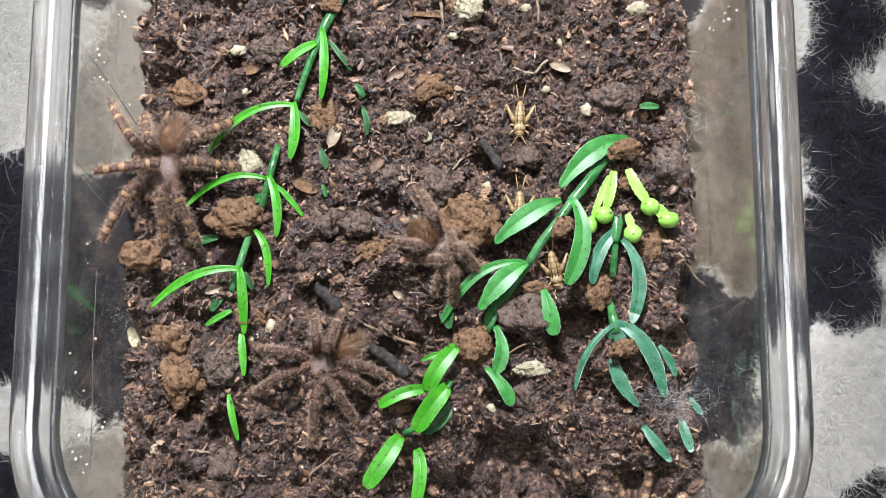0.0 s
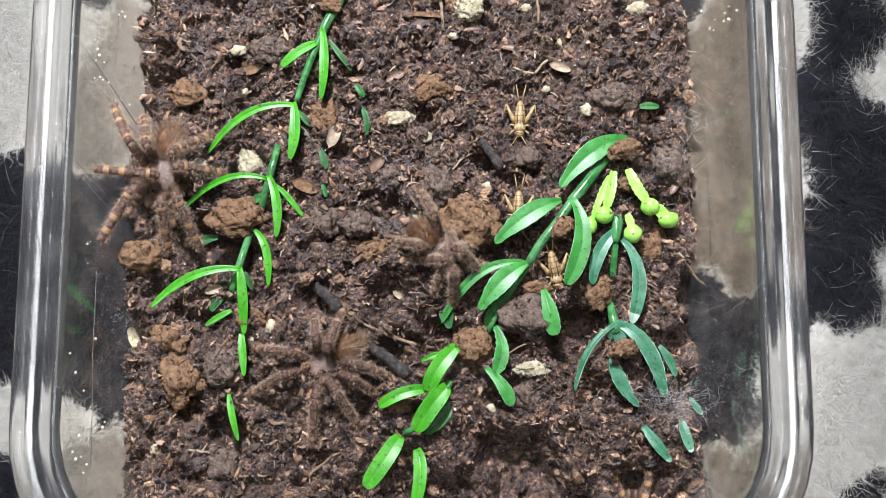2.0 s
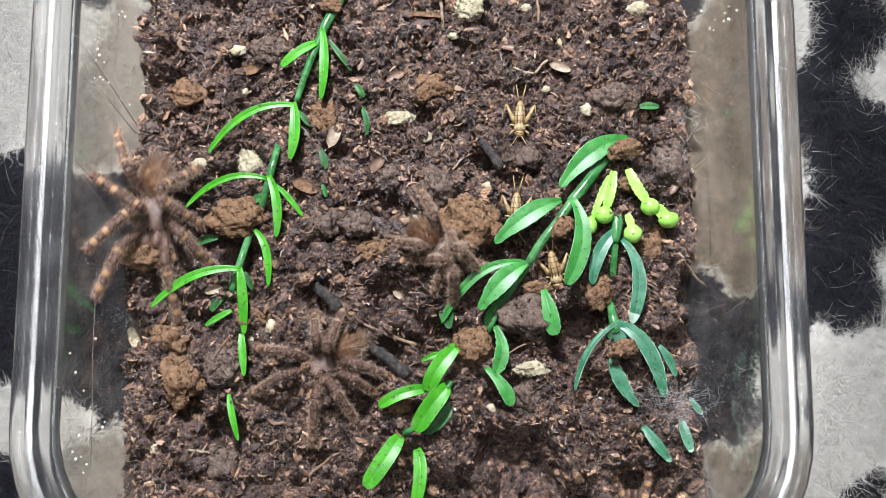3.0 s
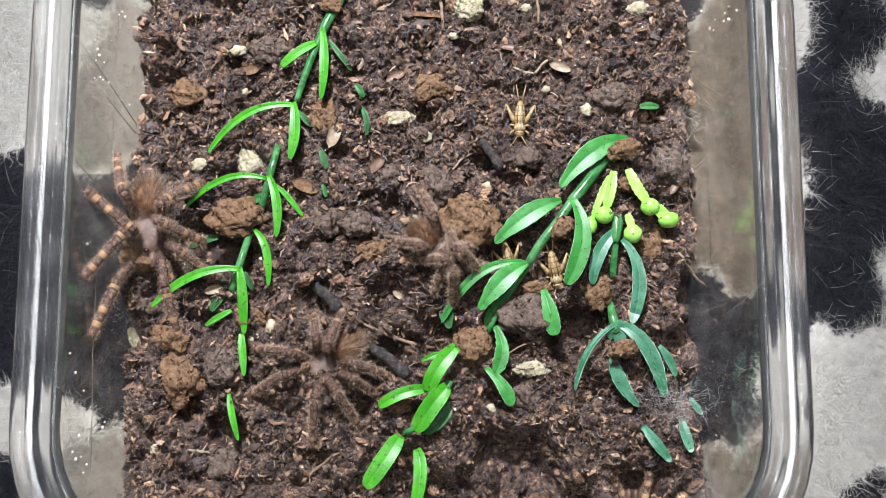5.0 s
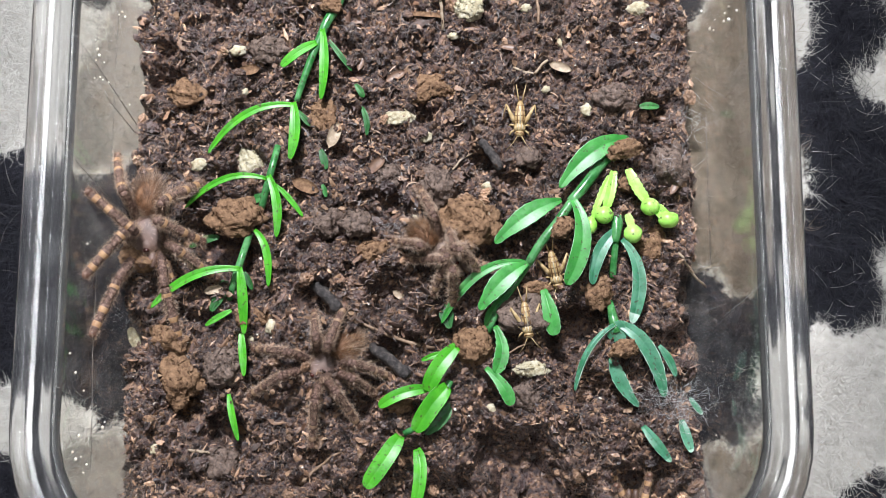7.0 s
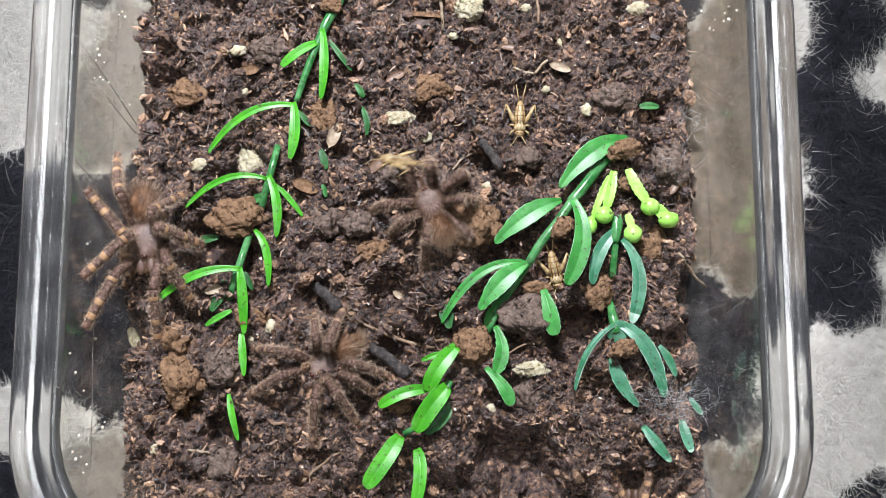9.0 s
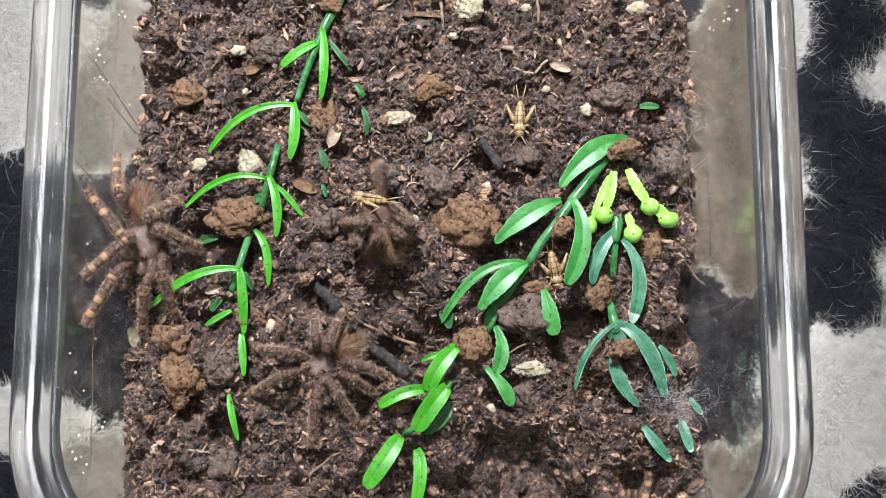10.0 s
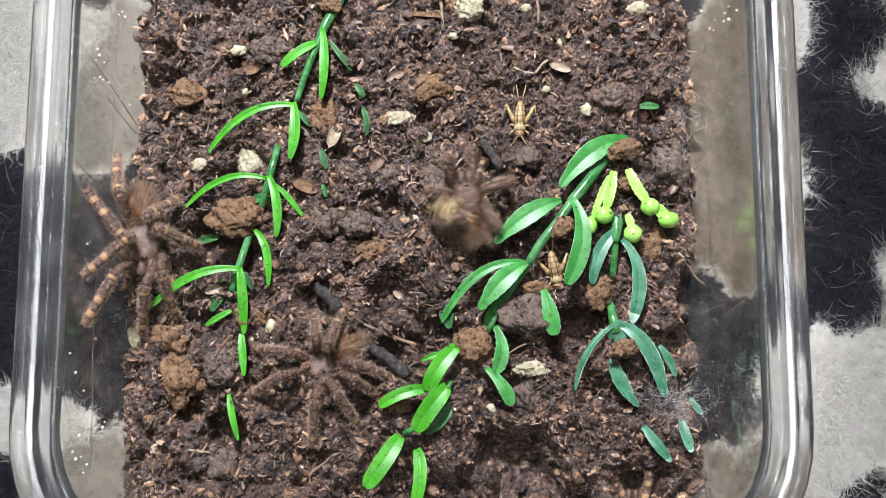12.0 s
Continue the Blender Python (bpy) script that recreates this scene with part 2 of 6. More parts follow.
class Shape:
    """Collects several shapes into one mesh, with a material for each face."""

    def __init__(self):
        self.v, self.f, self.m = [], [], []

    def add(self, verts, faces, mat=0):
        n = len(self.v)
        self.v.extend(verts)
        self.f.extend([tuple(i + n for i in f) for f in faces])
        self.m.extend([mat] * len(faces))

    def tube(self, points, radii, sides=8, mat=0, mats=None, flat=1.0, wobble=0.0, rng=random):
        pts = [Vector(p) for p in points]
        rings, n = [], len(pts)
        side = None
        for i, p in enumerate(pts):
            d = (pts[min(i + 1, n - 1)] - pts[max(i - 1, 0)]).normalized()
            if side is None:
                side = d.cross(Vector((0, 0, 1)))
                if side.length < 0.1:
                    side = d.cross(Vector((0, 1, 0)))
            side = (side - d * side.dot(d)).normalized()
            up = side.cross(d)
            rings.append([p + (side * math.cos(a) + up * math.sin(a) * flat) * radii[i] * (1 + rng.uniform(-wobble, wobble))
                          for a in (math.tau * k / sides for k in range(sides))])
        verts = [v for ring in rings for v in ring]
        n0 = len(self.v)
        self.v.extend(verts)
        for i in range(n - 1):
            for k in range(sides):
                a, b = i * sides + k, i * sides + (k + 1) % sides
                self.f.append((n0 + a, n0 + b, n0 + b + sides, n0 + a + sides))
                self.m.append(mats[i] if mats else mat)
        for ring, turn in ((0, -1), (n - 1, 1)):
            ids = [n0 + ring * sides + k for k in range(sides)]
            self.f.append(tuple(ids[::turn]))
            self.m.append(mats[min(ring, n - 2)] if mats else mat)

    def ball(self, centre, size, turn=None, mat=0, rings=10, sides=14, lumps=0.0, seed=0, scale=900):
        c, n0 = Vector(centre), len(self.v)
        for i in range(1, rings):
            t = math.pi * i / rings
            for k in range(sides):
                p = math.tau * k / sides
                u = Vector((math.cos(t), math.sin(t) * math.cos(p), math.sin(t) * math.sin(p)))
                q = Vector((u.x * size[0], u.y * size[1], u.z * size[2]))
                if lumps:
                    q *= 1 + lumps * noise.fractal(q * scale + Vector((seed * 7.1, 0, 0)), 1.0, 2.0, 3)
                self.v.append(c + (turn @ q if turn else q))
        e0 = Vector((size[0], 0, 0))
        for e in (e0, -e0):
            self.v.append(c + (turn @ e if turn else e))
        tip, tail = n0 + (rings - 1) * sides, n0 + (rings - 1) * sides + 1
        for i in range(rings - 2):
            for k in range(sides):
                a, b = n0 + i * sides + k, n0 + i * sides + (k + 1) % sides
                self.f.append((a, a + sides, b + sides, b))
                self.m.append(mat)
        for k in range(sides):
            k2 = (k + 1) % sides
            self.f.append((tip, n0 + k, n0 + k2))
            self.f.append((tail, n0 + (rings - 2) * sides + k2, n0 + (rings - 2) * sides + k))
            self.m.extend([mat, mat])

    def hair(self, root, way, length, width, mat=0, droop=0.0):
        """One hair: two thin blades across each other, bent once."""
        w = way.normalized()
        s = w.orthogonal().normalized()
        mid = root + w * length * 0.55
        end = root + w * length + Vector((0, 0, -droop * length))
        n = len(self.v)
        self.v.extend([root - s * width, root + s * width, mid - s * width * 0.7, mid + s * width * 0.7, end])
        self.f.extend([(n, n + 1, n + 3, n + 2), (n + 2, n + 3, n + 4)])
        self.m.extend([mat, mat])

    def mesh(self, name, mats, origin=None):
        if origin is not None:
            o = Vector(origin)
            self.v = [Vector(p) - o for p in self.v]
        return mesh_of(name, self.v, self.f, mats, self.m)


# ---- fields of noise ----
_table = np.random.RandomState(11).rand(512, 512)


def value_noise(x, y, seed=0):
    x, y = np.asarray(x, float) + seed * 37.3, np.asarray(y, float) + seed * 91.7
    xi, yi = np.floor(x).astype(int), np.floor(y).astype(int)
    fx, fy = x - xi, y - yi
    fx, fy = fx * fx * (3 - 2 * fx), fy * fy * (3 - 2 * fy)
    g = lambda a, b: _table[a % 512, b % 512]
    return (g(xi, yi) * (1 - fx) + g(xi + 1, yi) * fx) * (1 - fy) + (g(xi, yi + 1) * (1 - fx) + g(xi + 1, yi + 1) * fx) * fy


def fbm(x, y, octaves=4, seed=0, gain=0.5):
    total, amp, f = 0, 1.0, 1.0
    for i in range(octaves):
        total = total + (value_noise(x * f, y * f, seed + i * 3) - 0.5) * amp
        amp, f = amp * gain, f * 2.03
    return total


def lumps(x, y, size, seed):
    """Rounded lumps packed side by side: height 0..1, lowest in the joints."""
    x, y = np.asarray(x, float) / size, np.asarray(y, float) / size
    xi, yi = np.floor(x).astype(int), np.floor(y).astype(int)
    best = np.full(x.shape, 9.0)
    tall = np.zeros(x.shape)
    for dx in (-1, 0, 1):
        for dy in (-1, 0, 1):
            a, b = (xi + dx + seed * 17) % 512, (yi + dy + seed * 29) % 512
            px, py = xi + dx + _table[a, b], yi + dy + _table[b, a]
            d = (x - px) ** 2 + (y - py) ** 2
            near = d < best
            best = np.where(near, d, best)
            tall = np.where(near, _table[(a + 101) % 512, (b + 57) % 512], tall)
    return np.clip(1 - best * 1.1, 0, 1) * (0.35 + 0.65 * tall)


# hollows and swells of the soil: x, y, radius, height, all in millimetres
SWELLS = [
    (-59.0, 0.2, 7.5, -8.0), (-51.5, -1.0, 5, -6.0), (0.0, -63.5, 9, -6.0), (18.0, -65.0, 9, -6.5), (31.0, -64.0, 7, -5.5), (-20.0, -66.0, 8, -4.5), (64.5, -11.0, 5.5, -7.0), (64.5, -23.0, 6, -7.0), (63.5, -38.0, 5.5, -6.0), (-81.0, -20.5, 5, -7.0), (-53.2, 6.1, 6, 2.0), (-13.6, -13.0, 7, -5.6), (-13.5, -28.2, 5, -5.6), (16.7, -23.2, 6, -4.8),
    (32.5, -23.2, 7, -6.4), (-66.5, -30.4, 9, 1.5), (6.7, 7.6, 9, 2.5), (15.0, -53.0, 9, -5.6), (24.9, -55.8, 7, -4.8),
    (-54.6, -46.0, 6, -6.4), (-64.8, -40.3, 5, -4.8), (15.4, 0.1, 7, -6.4), (-78.2, 9.0, 7, -8.0), (45.4, -26.1, 8, 2.5),
    (52.2, -40.3, 9, 3), (22.5, -16.0, 7, 2.5), (25.1, -44.6, 10, 2), (-13.7, -2.8, 7, 1.5), (54.3, 36.2, 4, -4.8), (15.1, -37.5, 5, -4.8),
    (48.9, -59.9, 6, -8.0), (-9.1, -54.4, 5, -4.8), (-32.4, -13.0, 5, -3.2), (-0.6, -23.2, 6, -4.0), (11.2, 24.1, 4, -3.2), (-40.9, 13.5, 5, -3.2),
    (39.8, -17.4, 5, -4.8), (-73.6, 45.5, 5, -4.8), (-12.6, 57.9, 16, 1.5), (32.3, 51.7, 14, 1.5),
]
SOIL_W, SOIL_E, SOIL_S, SOIL_N = -82.5, 67.0, -74.0, 76.0
TUB_FLOOR = -13.0


def soil_height(x, y):
    """Height of the soil's surface, all in millimetres."""
    x, y = np.asarray(x, float), np.asarray(y, float)
    h = 2.4 * fbm(x / 28, y / 28, 3, 1)
    for cx, cy, r, a in SWELLS:
        q = ((x - cx) ** 2 + (y - cy) ** 2) / (r * r) * (1.0 + 0.9 * fbm(x / 5, y / 5, 3, 5))
        h = h + (a * 1.7 * np.exp(-q * q * 1.6) if a < 0 else a * np.exp(-q))
    wx, wy = x + 2.2 * fbm(x / 4, y / 4, 3, 21), y + 2.2 * fbm(x / 4, y / 4, 3, 31)
    h = h + 3.8 * lumps(wx, wy, 9.5, 1) + 3.4 * lumps(wx, wy, 4.6, 2) + 1.5 * lumps(x + 0.5 * fbm(x, y, 2, 8), y, 1.9, 3) + 0.42 * lumps(x, y, 0.95, 4)
    h = h + 0.7 * fbm(x / 1.1, y / 1.1, 3, 9, 0.6) - 4.2 - 2.2 * np.clip(fbm(x / 6, y / 6, 3, 77) - 0.12, 0, 1) * 6
    # the ragged outer edge, which falls to the floor of the tub
    ragged = 3.0 * fbm(x / 7, y / 7, 4, 41, 0.6)
    qx = np.abs(x - (SOIL_W + SOIL_E) / 2) - ((SOIL_E - SOIL_W) / 2 - 14)
    qy = np.abs(y - (SOIL_S + SOIL_N) / 2) - ((SOIL_N - SOIL_S) / 2 - 14)
    out = np.hypot(np.maximum(qx, 0), np.maximum(qy, 0)) + np.minimum(np.maximum(qx, qy), 0) - 14 + ragged
    k = np.clip(1 - (out + 2.5) / 3.0, 0, 1)
    k = k * k * (3 - 2 * k)
    h = np.maximum(h, TUB_FLOOR + 0.8)
    return TUB_FLOOR - 0.5 + (h - TUB_FLOOR + 0.5) * k


def ground(x, y):
    """Height of the soil at a place, in millimetres."""
    return float(soil_height(np.array([x]), np.array([y]))[0])


def make_soil():
    step = 0.27
    xs = np.arange(SOIL_W - 4, SOIL_E + 4, step)
    ys = np.arange(SOIL_S - 2, SOIL_N + 4, step)
    gx, gy = np.meshgrid(xs, ys)
    gz = soil_height(gx, gy)
    # overhanging grain: push the surface sideways a little
    ox, oy = 0.5 * fbm(gx / 1.3, gy / 1.3, 2, 61), 0.5 * fbm(gx / 1.3, gy / 1.3, 2, 71)
    verts = np.stack([gx + ox, gy + oy, gz], -1).reshape(-1, 3) * MM
    ny, nx = gx.shape
    i = (np.arange(ny - 1)[:, None] * nx + np.arange(nx - 1)[None, :]).ravel()
    keep = (gz[:-1, :-1].ravel() > TUB_FLOOR + 0.02) | (gz[1:, 1:].ravel() > TUB_FLOOR + 0.02)
    i = i[keep]
    tris = np.concatenate([np.stack([i, i + 1, i + nx + 1], -1), np.stack([i, i + nx + 1, i + nx], -1)])
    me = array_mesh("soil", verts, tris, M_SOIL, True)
    tagged(new("soil", me), "damp dark brown peat and coir soil filling the clear tub", "soil", kind="structure")


def ico(sub):
    bm = bmesh.new()
    bmesh.ops.create_icosphere(bm, subdivisions=sub, radius=1)
    v = np.array([p.co[:] for p in bm.verts])
    t = np.array([[q.index for q in f.verts] for f in bm.faces])
    bm.free()
    return v, t


def random_turns(rng, n):
    q = rng.normal(size=(n, 4))
    q /= np.linalg.norm(q, axis=1)[:, None]
    w, x, y, z = q.T
    return np.stack([np.stack([1 - 2 * (y * y + z * z), 2 * (x * y - z * w), 2 * (x * z + y * w)], -1),
                     np.stack([2 * (x * y + z * w), 1 - 2 * (x * x + z * z), 2 * (y * z - x * w)], -1),
                     np.stack([2 * (x * z - y * w), 2 * (y * z + x * w), 1 - 2 * (x * x + y * y)], -1)], 1)


def scatter_places(rng, n):
    x = rng.uniform(SOIL_W + 0.5, SOIL_E - 0.5, n)
    y = rng.uniform(SOIL_S + 1, SOIL_N - 1, n)
    z = soil_height(x, y)
    ok = (z > -12) & (rng.rand(n) < np.clip(0.55 + 2.2 * fbm(x / 9, y / 9, 3, 300 + n % 7), 0.12, 1))
    return x[ok], y[ok], z[ok]


def make_crumbs(name, n, low, high, sub, mat, label, seed, flat=0.7, sink=0.3, rough=0.30, smooth=False):
    """Loose crumbs, each an uneven lump, strewn over the soil."""
    rng = np.random.RandomState(seed)
    x, y, z = scatter_places(rng, n)
    n = len(x)
    base, tris = ico(sub)
    size = low * (high / low) ** (rng.rand(n) ** 1.8)
    shape = base[None] * (1 + rough * rng.uniform(-1, 1, (n, len(base), 1)))
    shape = shape * (rng.uniform(0.5, 1.1, (n, 1, 3)) * np.array([1, 1, flat]))
    shape = np.einsum("nij,nkj->nki", random_turns(rng, n), shape) * size[:, None, None]
    shape = shape + np.stack([x, y, z + size * sink], -1)[:, None, :]
    allt = (tris[None] + (np.arange(n) * len(base))[:, None, None]).reshape(-1, 3)
    ob = new(name, array_mesh(name, shape.reshape(-1, 3) * MM, allt, mat, smooth))
    tagged(ob, label, "soil", kind="stuff")


def make_fibres(name, n, low, high, width, mat, label, seed, rise=0.35, curl=0.5):
    """Bent three-sided fibres lying over the soil."""
    rng = np.random.RandomState(seed)
    x, y, z = scatter_places(rng, n)
    n = len(x)
    length = low * (high / low) ** (rng.rand(n) ** 1.6)
    wide = width * rng.uniform(0.45, 1.25, n) * np.clip(length / 2.5, 0.6, 1.5)
    a = rng.uniform(0, math.tau, n)
    bend = rng.normal(0, curl, n)
    tilt = rng.normal(0, rise, n)
    steps = 4
    rings = []
    px, py, pz = x - np.cos(a) * length / 2, y - np.sin(a) * length / 2, z * 1.0
    for s in range(steps):
        f = s / (steps - 1) - 0.5
        h = a + bend * f * 2
        cx, cy = x + np.cos(h) * length * f, y + np.sin(h) * length * f
        cz = np.maximum(z + np.tan(np.clip(tilt, -1.1, 1.1)) * length * f * 0.6, soil_height(cx, cy) * 0.55 + z * 0.45) + 0.12
        taper = wide * (1.0 if 0 < s < steps - 1 else 0.45)
        ring = []
        for k in range(3):
            ang = math.tau * k / 3 + 0.5
            ring.append(np.stack([cx - np.sin(h) * taper * math.cos(ang) * 0.5, cy + np.cos(h) * taper * math.cos(ang) * 0.5, cz + taper * math.sin(ang) * 0.35], -1))
        rings.append(np.stack(ring, 1))
    verts = np.concatenate(rings, 1)
    tris = []
    for s in range(steps - 1):
        for k in range(3):
            p, q = s * 3 + k, s * 3 + (k + 1) % 3
            tris += [(p, q, q + 3), (p, q + 3, p + 3)]
    tris += [(0, 2, 1), (9, 10, 11)]
    tris = np.array(tris)
    allt = (tris[None] + (np.arange(n) * verts.shape[1])[:, None, None]).reshape(-1, 3)
    ob = new(name, array_mesh(name, verts.reshape(-1, 3) * MM, allt, mat, False))
    tagged(ob, label, "soil", kind="stuff")


def make_shreds(name, n, low, high, mat, label, seed, tilt=0.5):
    """Torn flat shreds of peat and husk, lying loosely at all angles."""
    rng = np.random.RandomState(seed)
    x, y, z = scatter_places(rng, n)
    n = len(x)
    base, tris = ico(1)
    size = low * (high / low) ** (rng.rand(n) ** 1.5)
    shape = base[None] * (1 + 0.45 * rng.uniform(-1, 1, (n, len(base), 1)))
    shape = shape * np.stack([rng.uniform(0.8, 1.3, n), rng.uniform(0.25, 0.6, n), rng.uniform(0.08, 0.22, n)], -1)[:, None, :]
    shape[:, :, 2] += rng.uniform(-0.35, 0.35, n)[:, None] * shape[:, :, 0] ** 2
    a, b, c = rng.uniform(0, math.tau, n), rng.normal(0, tilt, n), rng.normal(0, tilt, n)
    turns = np.zeros((n, 3, 3))
    ca, sa, cb, sb, cc, sc = np.cos(a), np.sin(a), np.cos(b), np.sin(b), np.cos(c), np.sin(c)
    turns[:, 0] = np.stack([ca * cb, ca * sb * sc - sa * cc, ca * sb * cc + sa * sc], -1)
    turns[:, 1] = np.stack([sa * cb, sa * sb * sc + ca * cc, sa * sb * cc - ca * sc], -1)
    turns[:, 2] = np.stack([-sb, cb * sc, cb * cc], -1)
    shape = np.einsum("nij,nkj->nki", turns, shape) * size[:, None, None]
    shape = shape + np.stack([x, y, z + size * 0.12 + rng.uniform(-0.1, 0.35, n)], -1)[:, None, :]
    allt = (tris[None] + (np.arange(n) * len(base))[:, None, None]).reshape(-1, 3)
    tagged(new(name, array_mesh(name, shape.reshape(-1, 3) * MM, allt, mat, False)), label, "soil", kind="stuff")


make_soil()
make_crumbs("soil_lumps", 1500, 0.6, 2.2, 3, M_CRUMB, "loose brown peat lumps lying on the soil", 3)
make_crumbs("soil_crumbs", 30000, 0.14, 0.75, 1, M_CRUMB, "small dark peat crumbs on the soil", 4)
make_shreds("peat_shreds", 25000, 0.3, 1.6, M_SHRED, "torn flat brown peat shreds over the soil", 8, 0.65)
make_shreds("bark_shreds", 1600, 0.8, 2.1, M_TAN, "large torn brown bark shreds over the soil", 18, 0.75)
make_fibres("coir_fibres", 12000, 0.8, 3.6, 0.30, M_FIBRE, "short brown coir fibres over the soil", 5, 0.5)
make_fibres("fine_fibres", 1600, 2.0, 7.0, 0.13, M_FIBRE, "fine hair-like brown fibres over the soil", 6, 0.35, 0.5)
# beads added only to catch highlights as small bright dots
make_crumbs("glint_beads", 8500, 0.07, 0.24, 2, M_BEAD, "tiny glossy beads added on the damp soil for its glints", 9, 1.0, 0.9, 0.05, True)
make_crumbs("white_grit", 260, 0.2, 0.6, 1, M_GRIT, "tiny pale grit specks on the soil", 7)


def make_fallen_crumbs():
    """Crumbs that lie on the bare floor of the tub beside the soil."""
    rng = np.random.RandomState(23)
    n = 420
    x = np.where(rng.rand(n) < 0.5, 58 + 4.0 * rng.rand(n), -73 - 4.0 * rng.rand(n))
    y = rng.uniform(-60, 74, n)
    base, tris = ico(1)
    size = 0.12 + 0.7 * rng.rand(n) ** 3
    shape = base[None] * (1 + 0.35 * rng.uniform(-1, 1, (n, len(base), 1))) * rng.uniform(0.4, 1.1, (n, 1, 3))
    shape = np.einsum("nij,nkj->nki", random_turns(rng, n), shape) * size[:, None, None] + np.stack([x, y, TUB_FLOOR + size * 0.5], -1)[:, None, :]
    allt = (tris[None] + (np.arange(n) * len(base))[:, None, None]).reshape(-1, 3)
    tagged(new("fallen_crumbs", array_mesh("fallen_crumbs", shape.reshape(-1, 3) * MM, allt, M_CRUMB)), "fallen peat crumbs on the bare tub floor", "soil", kind="stuff")


make_fallen_crumbs()


# ---- blanket ----
# white patches of the pelt pattern: x, y, half width, half length, turn, in millimetres
PATCHES = [
    (-130.7, 61.4, 36, 30, 0), (-112.0, 50.0, 20, 18, -12), (97.0, 65.0, 5.5, 13, 0), (126.0, 56.0, 6, 14, 5),
    (111.8, -44.4, 28, 26, 10), (122.8, -8.8, 8, 12, 10), (-109.0, -47.0, 13, 12, -20), (92.7, -51.6, 10, 12, 0),
    (-80.5, -72.4, 14, 8, 0), (97.5, 25.0, 2.6, 11, 4),
]
DARK_PATCHES = [(-113.4, -63.1, 9, 7, 0), (110.1, -61.7, 8, 5, 20), (109.0, 62.0, 6, 17, 8)]
# under the flared walls: brown patches, and white ones painted dimmer as through plastic
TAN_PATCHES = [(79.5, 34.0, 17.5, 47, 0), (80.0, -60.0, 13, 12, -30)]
DIMMED_PATCHES = [(-90.0, 48.0, 14, 27, -20), (-86.0, -56.0, 13, 15, 30)]


def patch_share(x, y, patches, w, value):
    wx, wy = x + 10 * fbm(x / 9, y / 9, 5, 81, 0.62), y + 10 * fbm(x / 9, y / 9, 5, 91, 0.62)
    for cx, cy, a, b, turn in patches:
        c, d = math.cos(radians(turn)), math.sin(radians(turn))
        u, v = (wx - cx) * c + (wy - cy) * d, (wy - cy) * c - (wx - cx) * d
        w = np.where((u / a) ** 2 + (v / b) ** 2 < 1, value, w)
    return w


def tone(x, y):
    """1 where the pelt is white, 0.7 white dimmed to beige, 0.5 brown, 0 black."""
    w = patch_share(x, y, PATCHES, np.zeros(np.shape(x)), 1.0)
    w = patch_share(x, y, DARK_PATCHES, w, 0.0)
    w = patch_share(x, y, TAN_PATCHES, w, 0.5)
    w = patch_share(x, y, DIMMED_PATCHES, w, 0.7)
    far = np.maximum(np.abs(x) - 150, np.abs(y) - 120) > 0
    return np.where(far, (fbm(x / 60, y / 60, 2, 13) > 0.02) * 1.0, w)


PILE = -15.0


def make_blanket():
    near = np.arange(-165, 165, 1.2)
    outer = np.array([-1500, -1000, -700, -480, -340, -250])
    xs = np.concatenate([outer, near, -outer[::-1]])
    gx, gy = np.meshgrid(xs, xs)
    inside = (np.abs(gx + 7.4) < 71) & (np.abs(gy - 6) < 71)
    gz = PILE - 1.5 + 2.5 * fbm(gx / 30, gy / 30, 3, 55) * (~inside)
    verts = np.stack([gx, gy, np.where(inside, PILE - 2.2, gz)], -1).reshape(-1, 3) * MM
    n = len(xs)
    i = (np.arange(n - 1)[:, None] * n + np.arange(n - 1)[None, :]).ravel()
    faces = np.stack([i, i + 1, i + n + 1, i + n], -1)
    me = mesh_of("blanket", verts, [tuple(f) for f in faces.tolist()], M_PELT)
    pelt = me.attributes.new("pelt", "FLOAT", "POINT")
    brown = me.attributes.new("brown", "FLOAT", "POINT")
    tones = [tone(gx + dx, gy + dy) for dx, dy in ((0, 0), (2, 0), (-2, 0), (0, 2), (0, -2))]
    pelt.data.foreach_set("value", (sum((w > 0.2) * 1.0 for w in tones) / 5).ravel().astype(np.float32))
    # the dimmed white patches are tinted most of the way to brown
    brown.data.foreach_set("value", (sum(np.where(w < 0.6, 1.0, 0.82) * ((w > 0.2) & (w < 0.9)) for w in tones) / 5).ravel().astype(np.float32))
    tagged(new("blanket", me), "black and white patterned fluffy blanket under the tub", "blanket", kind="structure")


